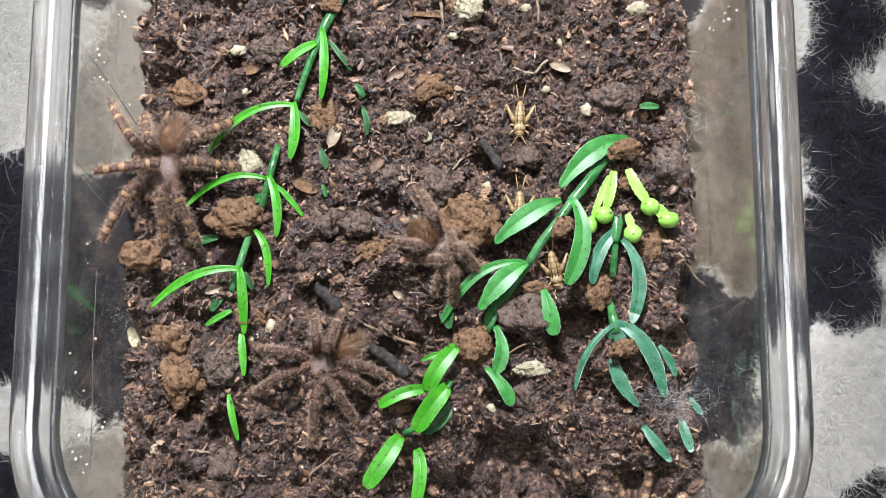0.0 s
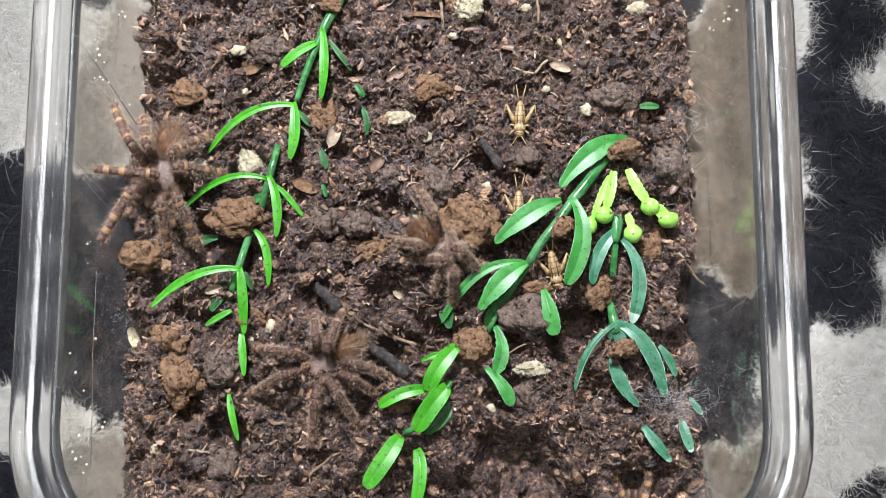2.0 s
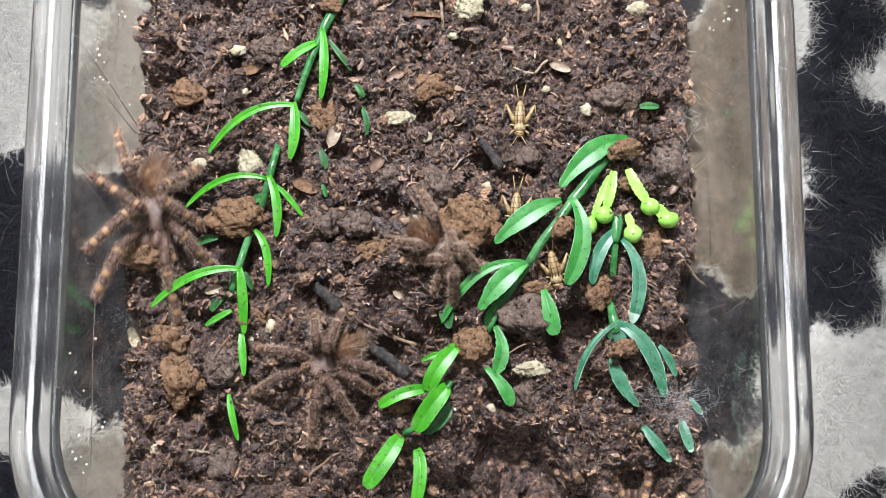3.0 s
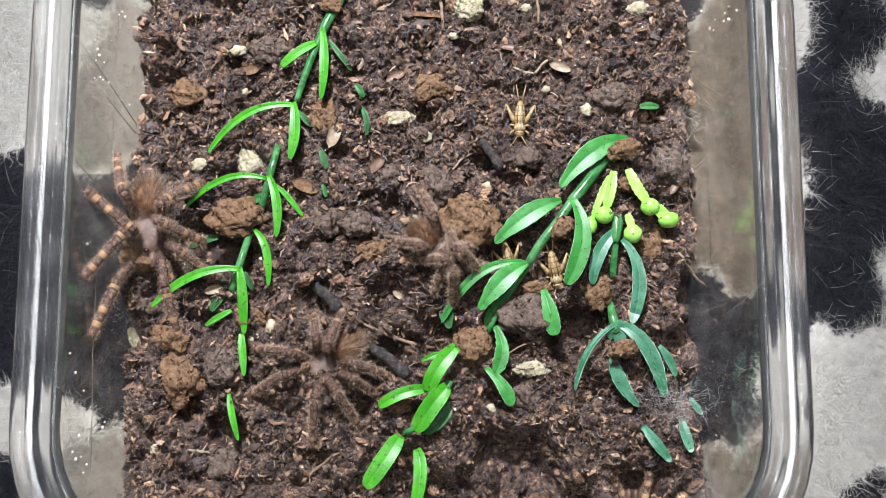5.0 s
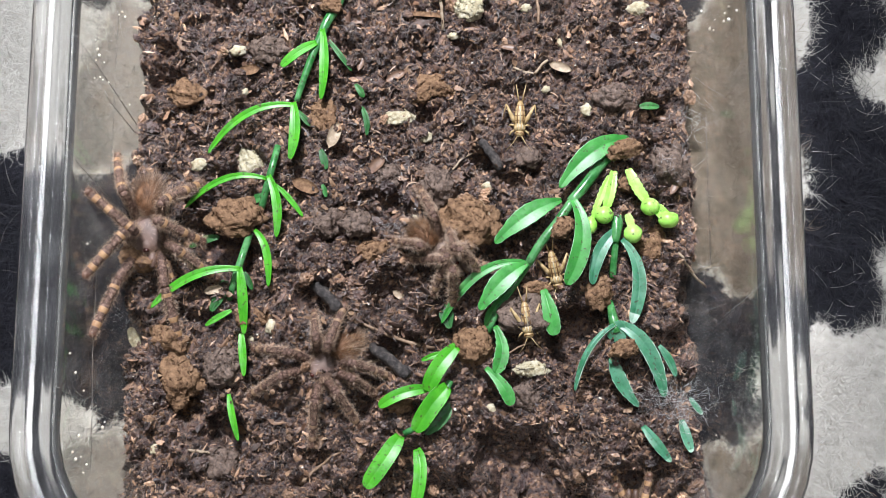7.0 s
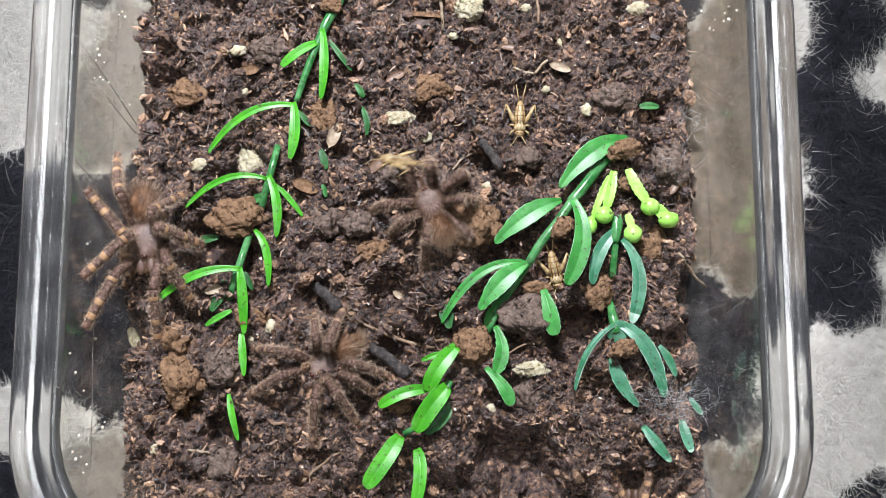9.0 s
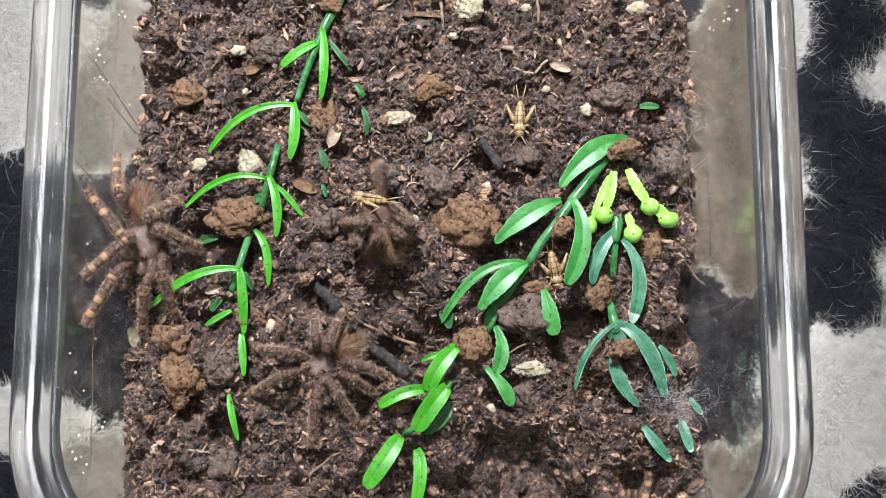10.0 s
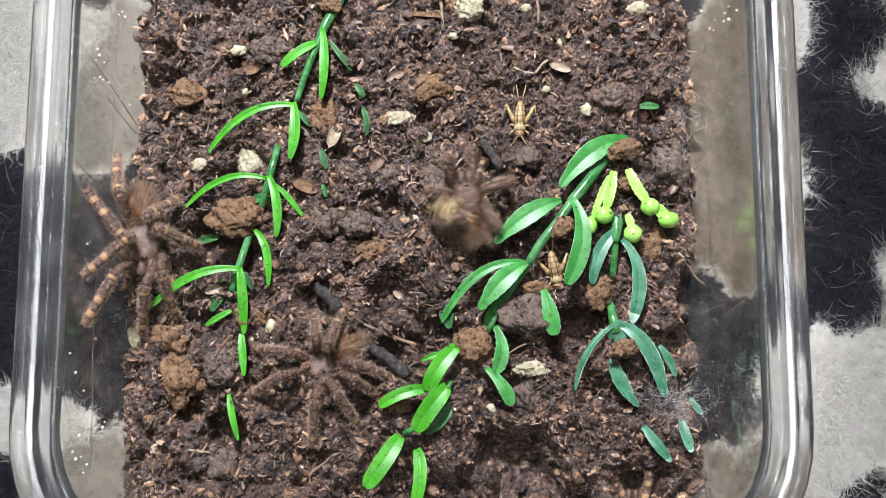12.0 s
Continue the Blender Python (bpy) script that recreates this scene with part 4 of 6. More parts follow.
def make_bits():
    stick("dark_twig", (-33.5, -9.0), (-26.3, -16.2), 1.75, M_BARK, "short black charred twig piece on the soil", 0.5, 1, 0.7)
    stick("dark_twig", (-18.6, -24.9), (-8.9, -32.9), 1.6, M_BARK, "black twig piece beside a leaf", 0.4, 2, 0.5)
    stick("dark_twig", (9.8, 28.9), (15.0, 21.0), 1.25, M_BARK, "short black twig piece on the soil", 0.3, 3, 0.8)
    stick("root", (-20.8, -19.1), (-2.3, -25.2), 0.55, M_ROOT, "dry brown forked root across the soil", -0.8, 4, 1.0)
    stick("root", (-2.0, -23.2), (12.1, -24.1), 0.5, M_ROOT, "thin dry brown root", 0.6, 5, 1.0)
    stick("straw", (-0.9, 68.3), (0.0, 59.2), 0.42, M_CHIP, "pale dry straw on the soil", 0.2, 6, 1.4)
    stick("straw", (9.4, 12.6), (13.4, 5.5), 0.38, M_CHIP, "thin pale stalk on the clod", 0.4, 7, 5.0)
    stick("straw", (2.4, 21.0), (7.7, 25.9), 0.3, M_CHIP, "thin pale stalk on the soil", 0.3, 8, 1.0)
    stick("root", (-36.2, -59.7), (-25.8, -51.6), 0.45, M_ROOT, "thin brown rootlet on the soil", 0.4, 9, 1.2)
    stick("straw", (-63.7, -51.2), (-58.4, -52.0), 0.4, M_CHIP, "pale dry fibre on the soil", 0.2, 10, 1.4)
    stick("root", (-20.7, -30.4), (-16.1, -27.8), 0.4, M_CHIP, "pale dry fibre beside the spider", 0.2, 11, 3)
    stick("straw", (24.7, 67.0), (25.2, 59.8), 0.4, M_ROOT, "brown dry stalk on the soil", 0.2, 12, 1.4)
    stick("root", (13.8, -28.9), (25.3, -23.2), 0.3, M_ROOT, "thin brown rootlet over a hollow", 0.8, 13, 3)
    stick("root", (60.0, -1.6), (70.8, -8.2), 0.35, M_CHIP, "pale rootlet reaching the tub wall", -0.6, 14, 3)
    stick("husk", (18.5, 48.3), (24.0, 46.1), 0.33, M_CHIP, "shed thin cream cricket leg on the soil", -0.5, 21, 2.0)
    stick("husk", (24.0, 46.1), (27.5, 49.6), 0.36, M_CHIP, "shed thin cream cricket leg on the soil", 0.2, 22, 2.0)
    chip = "pale flake of husk on the soil"
    for k, (at, size, turn, mat, label) in enumerate([
        ((-28.4, 29.8), (3.9, 1.6), 72, M_CHIP, "grey and white striped bark chip on the soil"), ((-35.9, 16.8), (4.0, 1.7), -25, M_CLOD, "small curled brown bark flake on the soil"),
        ((30.7, 47.6), (3.2, 1.2), -22, M_CHIP, "cream-coloured shed cricket leg husk"), ((-17.5, 22.2), (3.2, 1.4), 40, M_FIBRE, "small curled brown bark flake on the soil"),
        ((60.4, 16.5), (2.6, 1.0), 60, M_FIBRE, "small curled brown bark flake on the soil"), ((-51.3, 47.8), (3.0, 1.4), 10, M_CLOD, "small curled brown bark flake on the soil"),
        ((-58.5, -10.9), (2.6, 1.1), 10, M_CHIP, chip), ((-51.8, -46.0), (2.6, 1.1), 10, M_CLOD, "small curled brown bark flake on the soil"), ((-4.4, 62.9), (5.5, 0.8), -3, M_CLOD, "long thin brown bark sliver on the soil"),
        ((-21.5, 50.1), (2.6, 0.9), 70, M_FIBRE, "small curled brown bark flake on the soil"), ((18.1, 52.9), (3.4, 0.9), -12, M_FIBRE, "thin brown husk on the soil"), ((-11.4, -11.3), (2.2, 0.9), -35, M_CHIP, chip),
        ((49.4, 16.5), (2.4, 1.0), 20, M_FIBRE, "small curled brown bark flake on the soil"), ((58.7, 35.5), (3.2, 0.7), -5, M_FIBRE, "small curled brown bark flake on the soil"), ((-12.5, 46.2), (3.0, 1.2), 30, M_FIBRE, "small curled brown bark flake on the soil"),
    ]):
        flake("bark_flake", at, size, turn, mat, label, k + 3)


make_clods()
make_bits()


# ---- plastic plants ----
# how wide a leaf is along its length, at eight even steps
LEAF_SHAPES = {
    "strap": (0.50, 0.72, 0.90, 1.0, 1.0, 0.92, 0.70, 0.22), "blade": (0.20, 0.52, 0.82, 1.0, 0.98, 0.82, 0.52, 0.06),
    "spoon": (0.34, 0.52, 0.70, 0.86, 0.97, 1.0, 0.88, 0.34), "thick": (0.55, 0.86, 0.98, 1.0, 1.0, 0.98, 0.88, 0.45),
}


def leaf_mesh(name, base, mid, tip, width, mats, shape="strap", arch=1.0, fold=0.14, teeth=0.0, roll=0.0, seed=0, origin=None, dull=False, white=False):
    """A plastic leaf blade with a midrib, a folded section and an edge, bent through mid. Millimetres; base and tip are x, y, z, mid is x, y."""
    b, t = Vector(base), Vector(tip)
    m = Vector((mid[0], mid[1], (b.z + t.z) / 2 + arch))
    bend = m * 2 - (b + t) / 2
    rng = random.Random(seed)
    marks = [0, 0.05, 0.11, 0.18, 0.25, 0.32, 0.39, 0.46, 0.53, 0.60, 0.67, 0.74, 0.80, 0.86, 0.91, 0.95, 0.98, 1.0]
    n, thick = len(marks), 0.42
    cols = [-1, -0.955, -0.5, -0.12, 0, 0.12, 0.5, 0.955, 1]
    profile = LEAF_SHAPES[shape]
    # a leaf that the soil would swallow is raised just enough to lie on it
    sink = max(ground(*(b * (1 - f) ** 2 + bend * 2 * f * (1 - f) + t * f * f).xy) + 0.5 - (b * (1 - f) ** 2 + bend * 2 * f * (1 - f) + t * f * f).z for f in (0.3, 0.5, 0.7, 0.9))
    raised = Vector((0, 0, min(max(sink, 0), 2.5 if not dull else 0.8)))
    top, low = [], []
    for i, f in enumerate(marks):
        c = b * (1 - f) ** 2 + bend * 2 * f * (1 - f) + t * f * f + raised
        tangent = ((bend - b) * (1 - f) + (t - bend) * f).normalized()
        cross = Vector((-tangent.y, tangent.x, 0)).normalized()
        normal = cross.cross(tangent)
        if normal.z < 0:
            normal = -normal
        turn = radians(roll + 6 * math.sin(seed * 2.3))
        cross, normal = cross * math.cos(turn) + normal * math.sin(turn), normal * math.cos(turn) - cross * math.sin(turn)
        q = f * 7
        j = min(int(q), 6)
        share = profile[j] + (profile[j + 1] - profile[j]) * (q - j)
        if f > 0.857:
            share = profile[6] * math.sqrt(max(0.0, 1 - ((f - 0.857) / 0.143) ** 2)) * (1 - profile[7]) + profile[7] * share
        w = width * 0.5 * max(share, 0.05)
        for k in cols:
            e = w * k
            if abs(k) == 1 and teeth and 0 < i < n - 1:
                e += math.copysign(teeth * (i % 2) * rng.uniform(0.5, 1.2), k)
            rib = 0.13 * max(0.0, 1 - abs(k) * 5) * min(1.0, w)
            p = c + cross * e + normal * (fold * abs(k) ** 1.5 * w - rib + rng.uniform(-0.03, 0.03))
            top.append((p + normal * thick / 2) * MM)
            low.append((p - normal * thick / 2) * MM)
    m = len(cols)
    faces, mat = [], []
    k0 = n * m
    for i in range(n - 1):
        for j in range(m - 1):
            a = i * m + j
            edge = 1 if (j in (0, m - 2) and i > 6 and rng.random() < 0.75) or (white and i > n - 5) else 0
            faces += [(a, a + 1, a + m + 1, a + m), (k0 + a, k0 + a + m, k0 + a + m + 1, k0 + a + 1)]
            mat += [edge, 0]
    rim = [i * m for i in range(n)] + [(n - 1) * m + j for j in range(1, m)] + [i * m + m - 1 for i in range(n - 2, -1, -1)] + list(range(m - 2, 0, -1))
    for p, q in zip(rim, rim[1:] + rim[:1]):
        faces.append((p, q, k0 + q, k0 + p))
        mat.append(1)
    return mesh_of(name, [v - Vector(origin) for v in top + low], faces, mats, mat)


def stem_mesh(name, points, r0, r1, mat, origin):
    s = Shape()
    pts = [Vector(p) * MM for p in points]
    fine = []
    for i in range(len(pts) - 1):
        for k in range(4):
            fine.append(pts[i].lerp(pts[i + 1], k / 4))
    fine.append(pts[-1])
    for _ in range(2):
        fine = [fine[0]] + [(fine[i - 1] + fine[i] * 2 + fine[i + 1]) / 4 for i in range(1, len(fine) - 1)] + [fine[-1]]
    n = len(fine)
    s.tube(fine, [(r0 + (r1 - r0) * i / (n - 1)) * MM for i in range(n)], 9)
    return s.mesh(name, [mat], origin)


def plant(label, root, stems, leaves, leaf_mats, dull=None):
    """A sprig: stems are (points, start radius, end radius); leaves are (base, mid, tip, width, options)."""
    p = thing("plastic_plant", Vector(root) * MM, label, "artificial plant", "plastic plants")
    for pts, r0, r1 in stems:
        part("stem", stem_mesh("stem", pts, r0, r1, M_STEM, p.location), p)
    for k, (base, mid, tip, width, opts) in enumerate(leaves):
        mats = dull if opts.get("dull") and dull else leaf_mats
        part("leaf", leaf_mesh("leaf", base, mid, tip, width, mats, seed=k, origin=p.location, **opts), p)
    return p


def make_plants():
    yellow, green, blue, dark = [M_LEAF_Y, M_LEAF_Y], [M_LEAF_G, M_EDGE], [M_LEAF_B, M_FROST], [M_LEAF_D, M_LEAF_D]
    plant("narrow bright green plastic sprig trailing over the soil", (-29.1, 64.6, 1.0), [
        ([(-26.7, 69.1, 2), (-27.9, 64.6, 3), (-30.6, 59.6, 4), (-31.8, 56.2, 4), (-34.1, 50.8, 4), (-36.3, 44.1, 4), (-38.1, 38.3, 3.5)], 1.58, 0.80),
        ([(-42.9, 26.7, 2), (-44.0, 20.4, 4), (-45.4, 15.9, 3), (-47.0, 10.8, 0)], 0.94, 1.01),
        ([(-50.2, 3.6, -1), (-51.3, -2.7, 3), (-53.1, -7.8, 2), (-54.9, -12.9, -1)], 1.01, 0.94),
    ], [
        ((-33.0, 53.7, 5), (-37.7, 50.8), (-42.0, 47.3, 5), 2.43, dict(shape='thick', arch=1.0)),
        ((-31.5, 57.4, 5), (-30.8, 48.1), (-31.7, 38.7, 4), 2.43, dict(shape='strap', arch=1.6)),
        ((-30.4, 55.7, 2), (-27.4, 51.8), (-24.1, 47.5, 0.5), 1.45, dict(shape='strap', arch=0.6, dull=True)),
        ((-23.0, 43.5, 1.5), (-21.6, 41.6), (-21.0, 40.2, 1), 1.74, dict(shape='strap', arch=0.3, dull=True)),
        ((-21.3, 37.3, 1.5), (-20.0, 33.9), (-19.9, 29.9, 1), 1.59, dict(shape='strap', arch=0.5, dull=True)),
        ((-38.1, 37.1, 4), (-50.7, 34.8), (-61.3, 25.1, 0.5), 2.01, dict(shape='strap', arch=2.2)),
        ((-38.7, 37.6, 5), (-38.1, 30.1), (-39.4, 22.8, 4), 2.86, dict(shape='strap', arch=1.2)),
        ((-37.9, 36.3, 1), (-36.1, 34.2), (-34.7, 32.6, 0), 1.6, dict(shape='strap', arch=0.3, dull=True)),
        ((-45.3, 17.6, 4), (-56.1, 17.5), (-66.6, 10.6, 1), 1.72, dict(shape='strap', arch=1.8)),
        ((-44.7, 18.3, 5), (-42.3, 10.8), (-42.5, 2.4, 4), 2.43, dict(shape='strap', arch=1.4)),
        ((-43.2, 16.4, 2), (-39.7, 12.9), (-36.2, 8.4, 0.5), 1.45, dict(shape='strap', arch=0.5)),
        ((-48.1, 4.3, 3.5), (-44.9, -1.3), (-44.4, -10.2, 3), 2.01, dict(shape='strap', arch=1.2)),
        ((-51.2, -6.0, 5), (-63.0, -7.9), (-74.0, -15.6, 3), 2.29, dict(shape='strap', arch=2.2)),
        ((-51.5, -5.6, 5), (-50.6, -12.9), (-50.4, -22.2, 2), 2.58, dict(shape='strap', arch=1.2)),
        ((-51.2, -21.3, 1.5), (-50.6, -26.5), (-50.1, -32.8, 2), 2.02, dict(shape='strap', arch=0.6)),
        ((-53.9, -37.3, 1.5), (-52.8, -42.5), (-51.2, -48.8, 1.5), 1.74, dict(shape='strap', arch=0.8)),
        ((-55.8, -8.4, 0), (-56.9, -11.6), (-59.4, -16.1, -1), 2.92, dict(shape='strap', arch=0.3, dull=True)),
        ((-53.9, -16.1, 1), (-57.0, -17.7), (-60.5, -19.9, 0.5), 1.6, dict(shape='strap', arch=0.4)),
        ((-50.7, -6.4, 2.5), (-49.7, -8.4), (-48.8, -10.6, 1), 1.59, dict(shape='strap', arch=0.3, dull=True)),
        ((-31.9, 25.9, 1), (-31.0, 23.5), (-30.4, 20.9, 0.5), 2.03, dict(shape='strap', arch=0.3, dull=True)),
        ((-31.2, 16.6, 1), (-30.6, 15.0), (-30.2, 13.4, 0.5), 1.31, dict(shape='strap', arch=0.2, dull=True)),
        ((-57.9, 3.0, -0.5), (-61.2, 2.7), (-65.7, 0.9, -2), 2.05, dict(shape='strap', arch=0.3, dull=True)),
        ((-46.1, 14.3, 0), (-48.3, 13.3), (-49.6, 13.4, -1), 2.33, dict(shape='strap', arch=0.2, dull=True)),
    ], yellow, dull=dark)
    plant("broad-leaved green plastic sprig lying on the soil", (39.0, 19.3, 1.0), [
        ([(43.4, 24.8, 2), (39.8, 20.4, 4), (36.4, 15.7, 5), (32.6, 11.3, 5)], 1.51, 1.37),
        ([(33.2, 11.9, 5), (29.1, 6.0, 5), (24.8, 0.8, 5), (21.7, -4.3, 4)], 1.23, 1.16),
        ([(22.1, -3.7, 4), (18.4, -9.5, 3), (14.4, -14.8, 1.5), (11.5, -21.5, 0)], 1.01, 0.86),
    ], [
        ((47.9, 28.3, 4), (38.2, 24.1), (29.9, 15.0, 5), 5.43, dict(shape='blade', arch=1.6, teeth=0.16)),
        ((30.2, 11.8, 5), (21.5, 7.7), (13.2, 0.6, 5), 5.14, dict(shape='blade', arch=1.4, teeth=0.16)),
        ((32.9, 12.0, 6), (35.1, 1.8), (31.1, -10.1, 6), 4.83, dict(shape='spoon', arch=1.8)),
        ((21.5, -4.4, 5), (14.8, -9.2), (9.2, -16.4, 5), 5.14, dict(shape='blade', arch=1.2, teeth=0.2)),
        ((20.7, -4.1, 4), (8.7, -7.3), (-0.4, -19.4, 1), 2.45, dict(shape='strap', arch=1.2)),
        ((19.3, -7.6, 3), (15.7, -12.0), (12.1, -16.9, 1), 2.75, dict(shape='strap', arch=0.4)),
        ((25.5, -11.0, 3), (26.9, -16.5), (28.1, -22.7, 4), 4.02, dict(shape='spoon', arch=1.0, teeth=0.2)),
        ((13.2, -20.2, 2), (14.9, -26.3), (13.1, -32.0, 3), 3.6, dict(shape='spoon', arch=0.8, teeth=0.2)),
        ((10.8, -30.8, 2), (15.0, -35.4), (17.0, -40.1, 3), 3.31, dict(shape='spoon', arch=1.0, teeth=0.1)),
        ((0.3, -14.5, 0), (0.9, -17.1), (1.7, -20.6, 0), 3.79, dict(shape='blade', arch=0.2, dull=True)),
        ((51.5, 37.5, 1), (53.9, 37.8), (56.6, 37.6, 0.5), 2.03, dict(shape='strap', arch=0.2, dull=True)),
        ((12.4, -15.3, 1), (11.8, -17.8), (11.2, -20.6, 0), 2.33, dict(shape='strap', arch=0.2)),
    ], green, dull=dark)
    plant("dusty bluish-green plastic sprig pressed into the soil", (44.5, 2.9, 1.0), [
        ([(44.6, 7.7, 3), (44.3, 4.2, 4), (43.8, 1.0, 4)], 1.73, 1.08),
        ([(44.0, 1.3, 3.5), (43.7, -2.5, 3), (43.4, -7.6, 1)], 0.94, 0.94),
        ([(42.8, -13.8, 0), (42.9, -17.7, 3), (43.9, -22.0, 3)], 0.86, 1.58),
        ([(44.0, -21.3, 3), (44.9, -24.1, 2), (45.8, -27.2, 0)], 1.01, 0.57),
    ], [
        ((45.0, 4.6, 4), (40.0, -1.2), (38.0, -9.7, 3), 3.45, dict(shape='strap', arch=1.0)),
        ((45.6, 1.8, 4), (49.4, -7.3), (47.4, -19.8, 5), 3.57, dict(shape='spoon', arch=1.4, white=True)),
        ((43.6, -20.0, 4), (36.8, -26.2), (33.2, -36.5, 2.5), 1.87, dict(shape='strap', arch=1.4, roll=50)),
        ((44.4, -19.8, 4), (51.2, -26.2), (55.3, -38.2, 4), 3.72, dict(shape='strap', arch=1.6, teeth=0.16)),
        ((42.3, -26.0, 3), (44.2, -33.7), (48.9, -40.3, 3), 3.45, dict(shape='blade', arch=1.0, teeth=0.16)),
        ((54.4, -25.2, 3), (56.8, -28.7), (58.6, -32.9, 2), 2.02, dict(shape='strap', arch=0.6)),
        ((49.8, -45.3, 3.5), (52.7, -49.4), (56.2, -54.0, 5), 2.58, dict(shape='strap', arch=0.8, white=True)),
        ((59.4, -43.8, 3.5), (60.2, -47.7), (61.4, -51.7, 5), 2.58, dict(shape='strap', arch=0.6, white=True)),
        ((61.8, -38.3, 3.5), (63.0, -40.5), (64.4, -42.4, 5), 1.44, dict(shape='strap', arch=0.3, white=True)),
        ((42.9, -19.5, 3), (43.7, -22.0), (43.2, -24.2, 2), 4.91, dict(shape='thick', arch=0.3)),
    ], blue)
    plant("bright green plastic sprig with thick blunt leaves", (-2.7, -37.5, 1.0), [
        ([(1.8, -34.0, 2), (-0.1, -39.3, 3), (-4.1, -44.3, 2.5), (-9.8, -47.1, 1)], 0.86, 0.80),
    ], [
        ((3.4, -25.5, 5), (-1.3, -31.1), (-3.8, -36.7, 5), 4.28, dict(shape='thick', arch=1.4)),
        ((-3.8, -36.1, 4), (-10.3, -37.3), (-15.9, -40.5, 4), 3.01, dict(shape='thick', arch=1.2)),
        ((1.1, -35.5, 5), (-2.8, -40.2), (-6.9, -46.6, 4.5), 4.86, dict(shape='thick', arch=1.2)),
        ((-10.7, -47.7, 4), (-14.4, -53.6), (-19.0, -60.2, 6), 4.57, dict(shape='thick', arch=1.6)),
        ((-6.5, -50.9, 3), (-5.6, -57.1), (-7.2, -65.9, 5), 3.3, dict(shape='thick', arch=1.2)),
        ((0.0, -26.8, 2), (-2.7, -27.7), (-5.4, -28.8, 1.5), 1.45, dict(shape='strap', arch=0.3)),
        ((2.6, -39.3, 1.5), (-0.6, -43.5), (-4.5, -47.1, 1), 3.48, dict(shape='strap', arch=0.3, dull=True)),
    ], yellow, dull=dark)
    buds = thing("plastic_buds", Vector((45.9, 18.8, 2.0)) * MM, "lime green plastic stalks with round buds", "artificial plant", "plastic plants")
    for k, (base, mid, tip, width, opts) in enumerate([
        ((43.7, 19.4, 5), (42.7, 13.8), (41.4, 9.6, 5), 2.43, dict(arch=0.7)),
        ((42.6, 18.1, 5), (40.1, 12.4), (38.2, 7.0, 4.5), 1.58, dict(arch=0.7)),
        ((47.4, 19.9, 5), (49.6, 14.7), (52.2, 11.3, 5), 2.72, dict(arch=0.7)),
        ((54.2, 10.1, 5), (55.5, 8.6), (57.0, 6.9, 5), 2.87, dict(arch=0.3)),
        ((47.1, 8.3, 4), (47.6, 6.5), (48.3, 4.2, 4), 1.87, dict(arch=0.2)),
    ]):
        part("stalk", leaf_mesh("stalk", base, mid, tip, width, [M_BUD, M_BUD], shape="thick", teeth=0.22, fold=0.3, seed=k, origin=buds.location, **opts), buds)
    for at, wide, deep in (((41.0, 7.9, 5.2), 2.44, 2.29), ((37.7, 5.4, 4.6), 1.58, 2.3), ((52.7, 10.0, 5.5), 2.43, 2.29), ((57.3, 6.7, 5.4), 2.58, 2.15), ((48.4, 3.2, 4.4), 2.37, 2.44)):
        s = Shape()
        s.ball(Vector(at) * MM, (wide * MM, deep * MM, min(wide, deep) * MM), None, 0, 10, 14, 0.1, wide)
        part("bud", s.mesh("bud", [M_BUD], buds.location), buds, "round lime green bud")


make_plants()


# ---- spiders ----
FEMUR, SHANK = 10.5, 15.5
HIPS = [(38, 6.0), (70, 5.7), (110, 5.7), (144, 6.0)]


def hairs_on(s, rng, count, place, length, width, mats, droop=0.1):
    for _ in range(count):
        root, way = place()
        s.hair(root, way, rng.uniform(*length) * MM, rng.uniform(*width) * MM, rng.choice(mats), droop)


def limb_mesh(name, length, r0, r1, rng, bands, hair_count, size, band, fur, hair=(0.4, 1.45), pad=False):
    """One run of a leg along +x: swollen joints, pale bands, hair and a dark foot pad. bands: (from, to) shares of the length."""
    s = Shape()
    n = 33
    pts, radii, mats = [], [], []
    for i in range(n):
        f = i / (n - 1)
        on = any(a <= f < b for a, b in bands)
        bulge = 0.90 + 0.20 * math.sin(f * math.pi * 3) ** 2 + (0.06 if on else 0)
        pts.append(Vector((length * f, 0, 0.35 * math.sin(math.pi * f))) * MM * size)
        radii.append((r0 + (r1 - r0) * f) * bulge * MM * size * (0.55 if i == n - 1 else 1))
        mats.append(1 if on else 0)
    s.tube(pts, radii, 9, mats=mats, wobble=0.06, rng=rng)
    if pad:
        s.ball(Vector((length * 0.965, 0, 0.15)) * MM * size, Vector((0.075 * length, r1 * 1.15, r1 * 1.1)) * MM * size, None, 4, 8, 10)

    def place():
        f = rng.random()
        while any(a <= f < b for a, b in bands) and rng.random() < 0.4:
            f = rng.random()
        a = rng.uniform(0, math.tau)
        r = (r0 + (r1 - r0) * f) * MM * size
        out = Vector((0, math.cos(a), math.sin(a)))
        return Vector((length * f * MM * size, 0, 0)) + out * r, out + Vector((rng.uniform(-0.2, 1.5), rng.uniform(-0.6, 0.6), rng.uniform(-0.6, 0.6)))

    hairs_on(s, rng, hair_count, place, (hair[0] * size, hair[1] * size), (0.020, 0.042), [2, 2, 3])
    hairs_on(s, rng, hair_count // 8, place, (hair[1] * size, hair[1] * 1.9 * size), (0.018, 0.032), [3])
    return s.mesh(name, [M_SKIN, band, fur, M_HAIR_PALE, M_PAD])


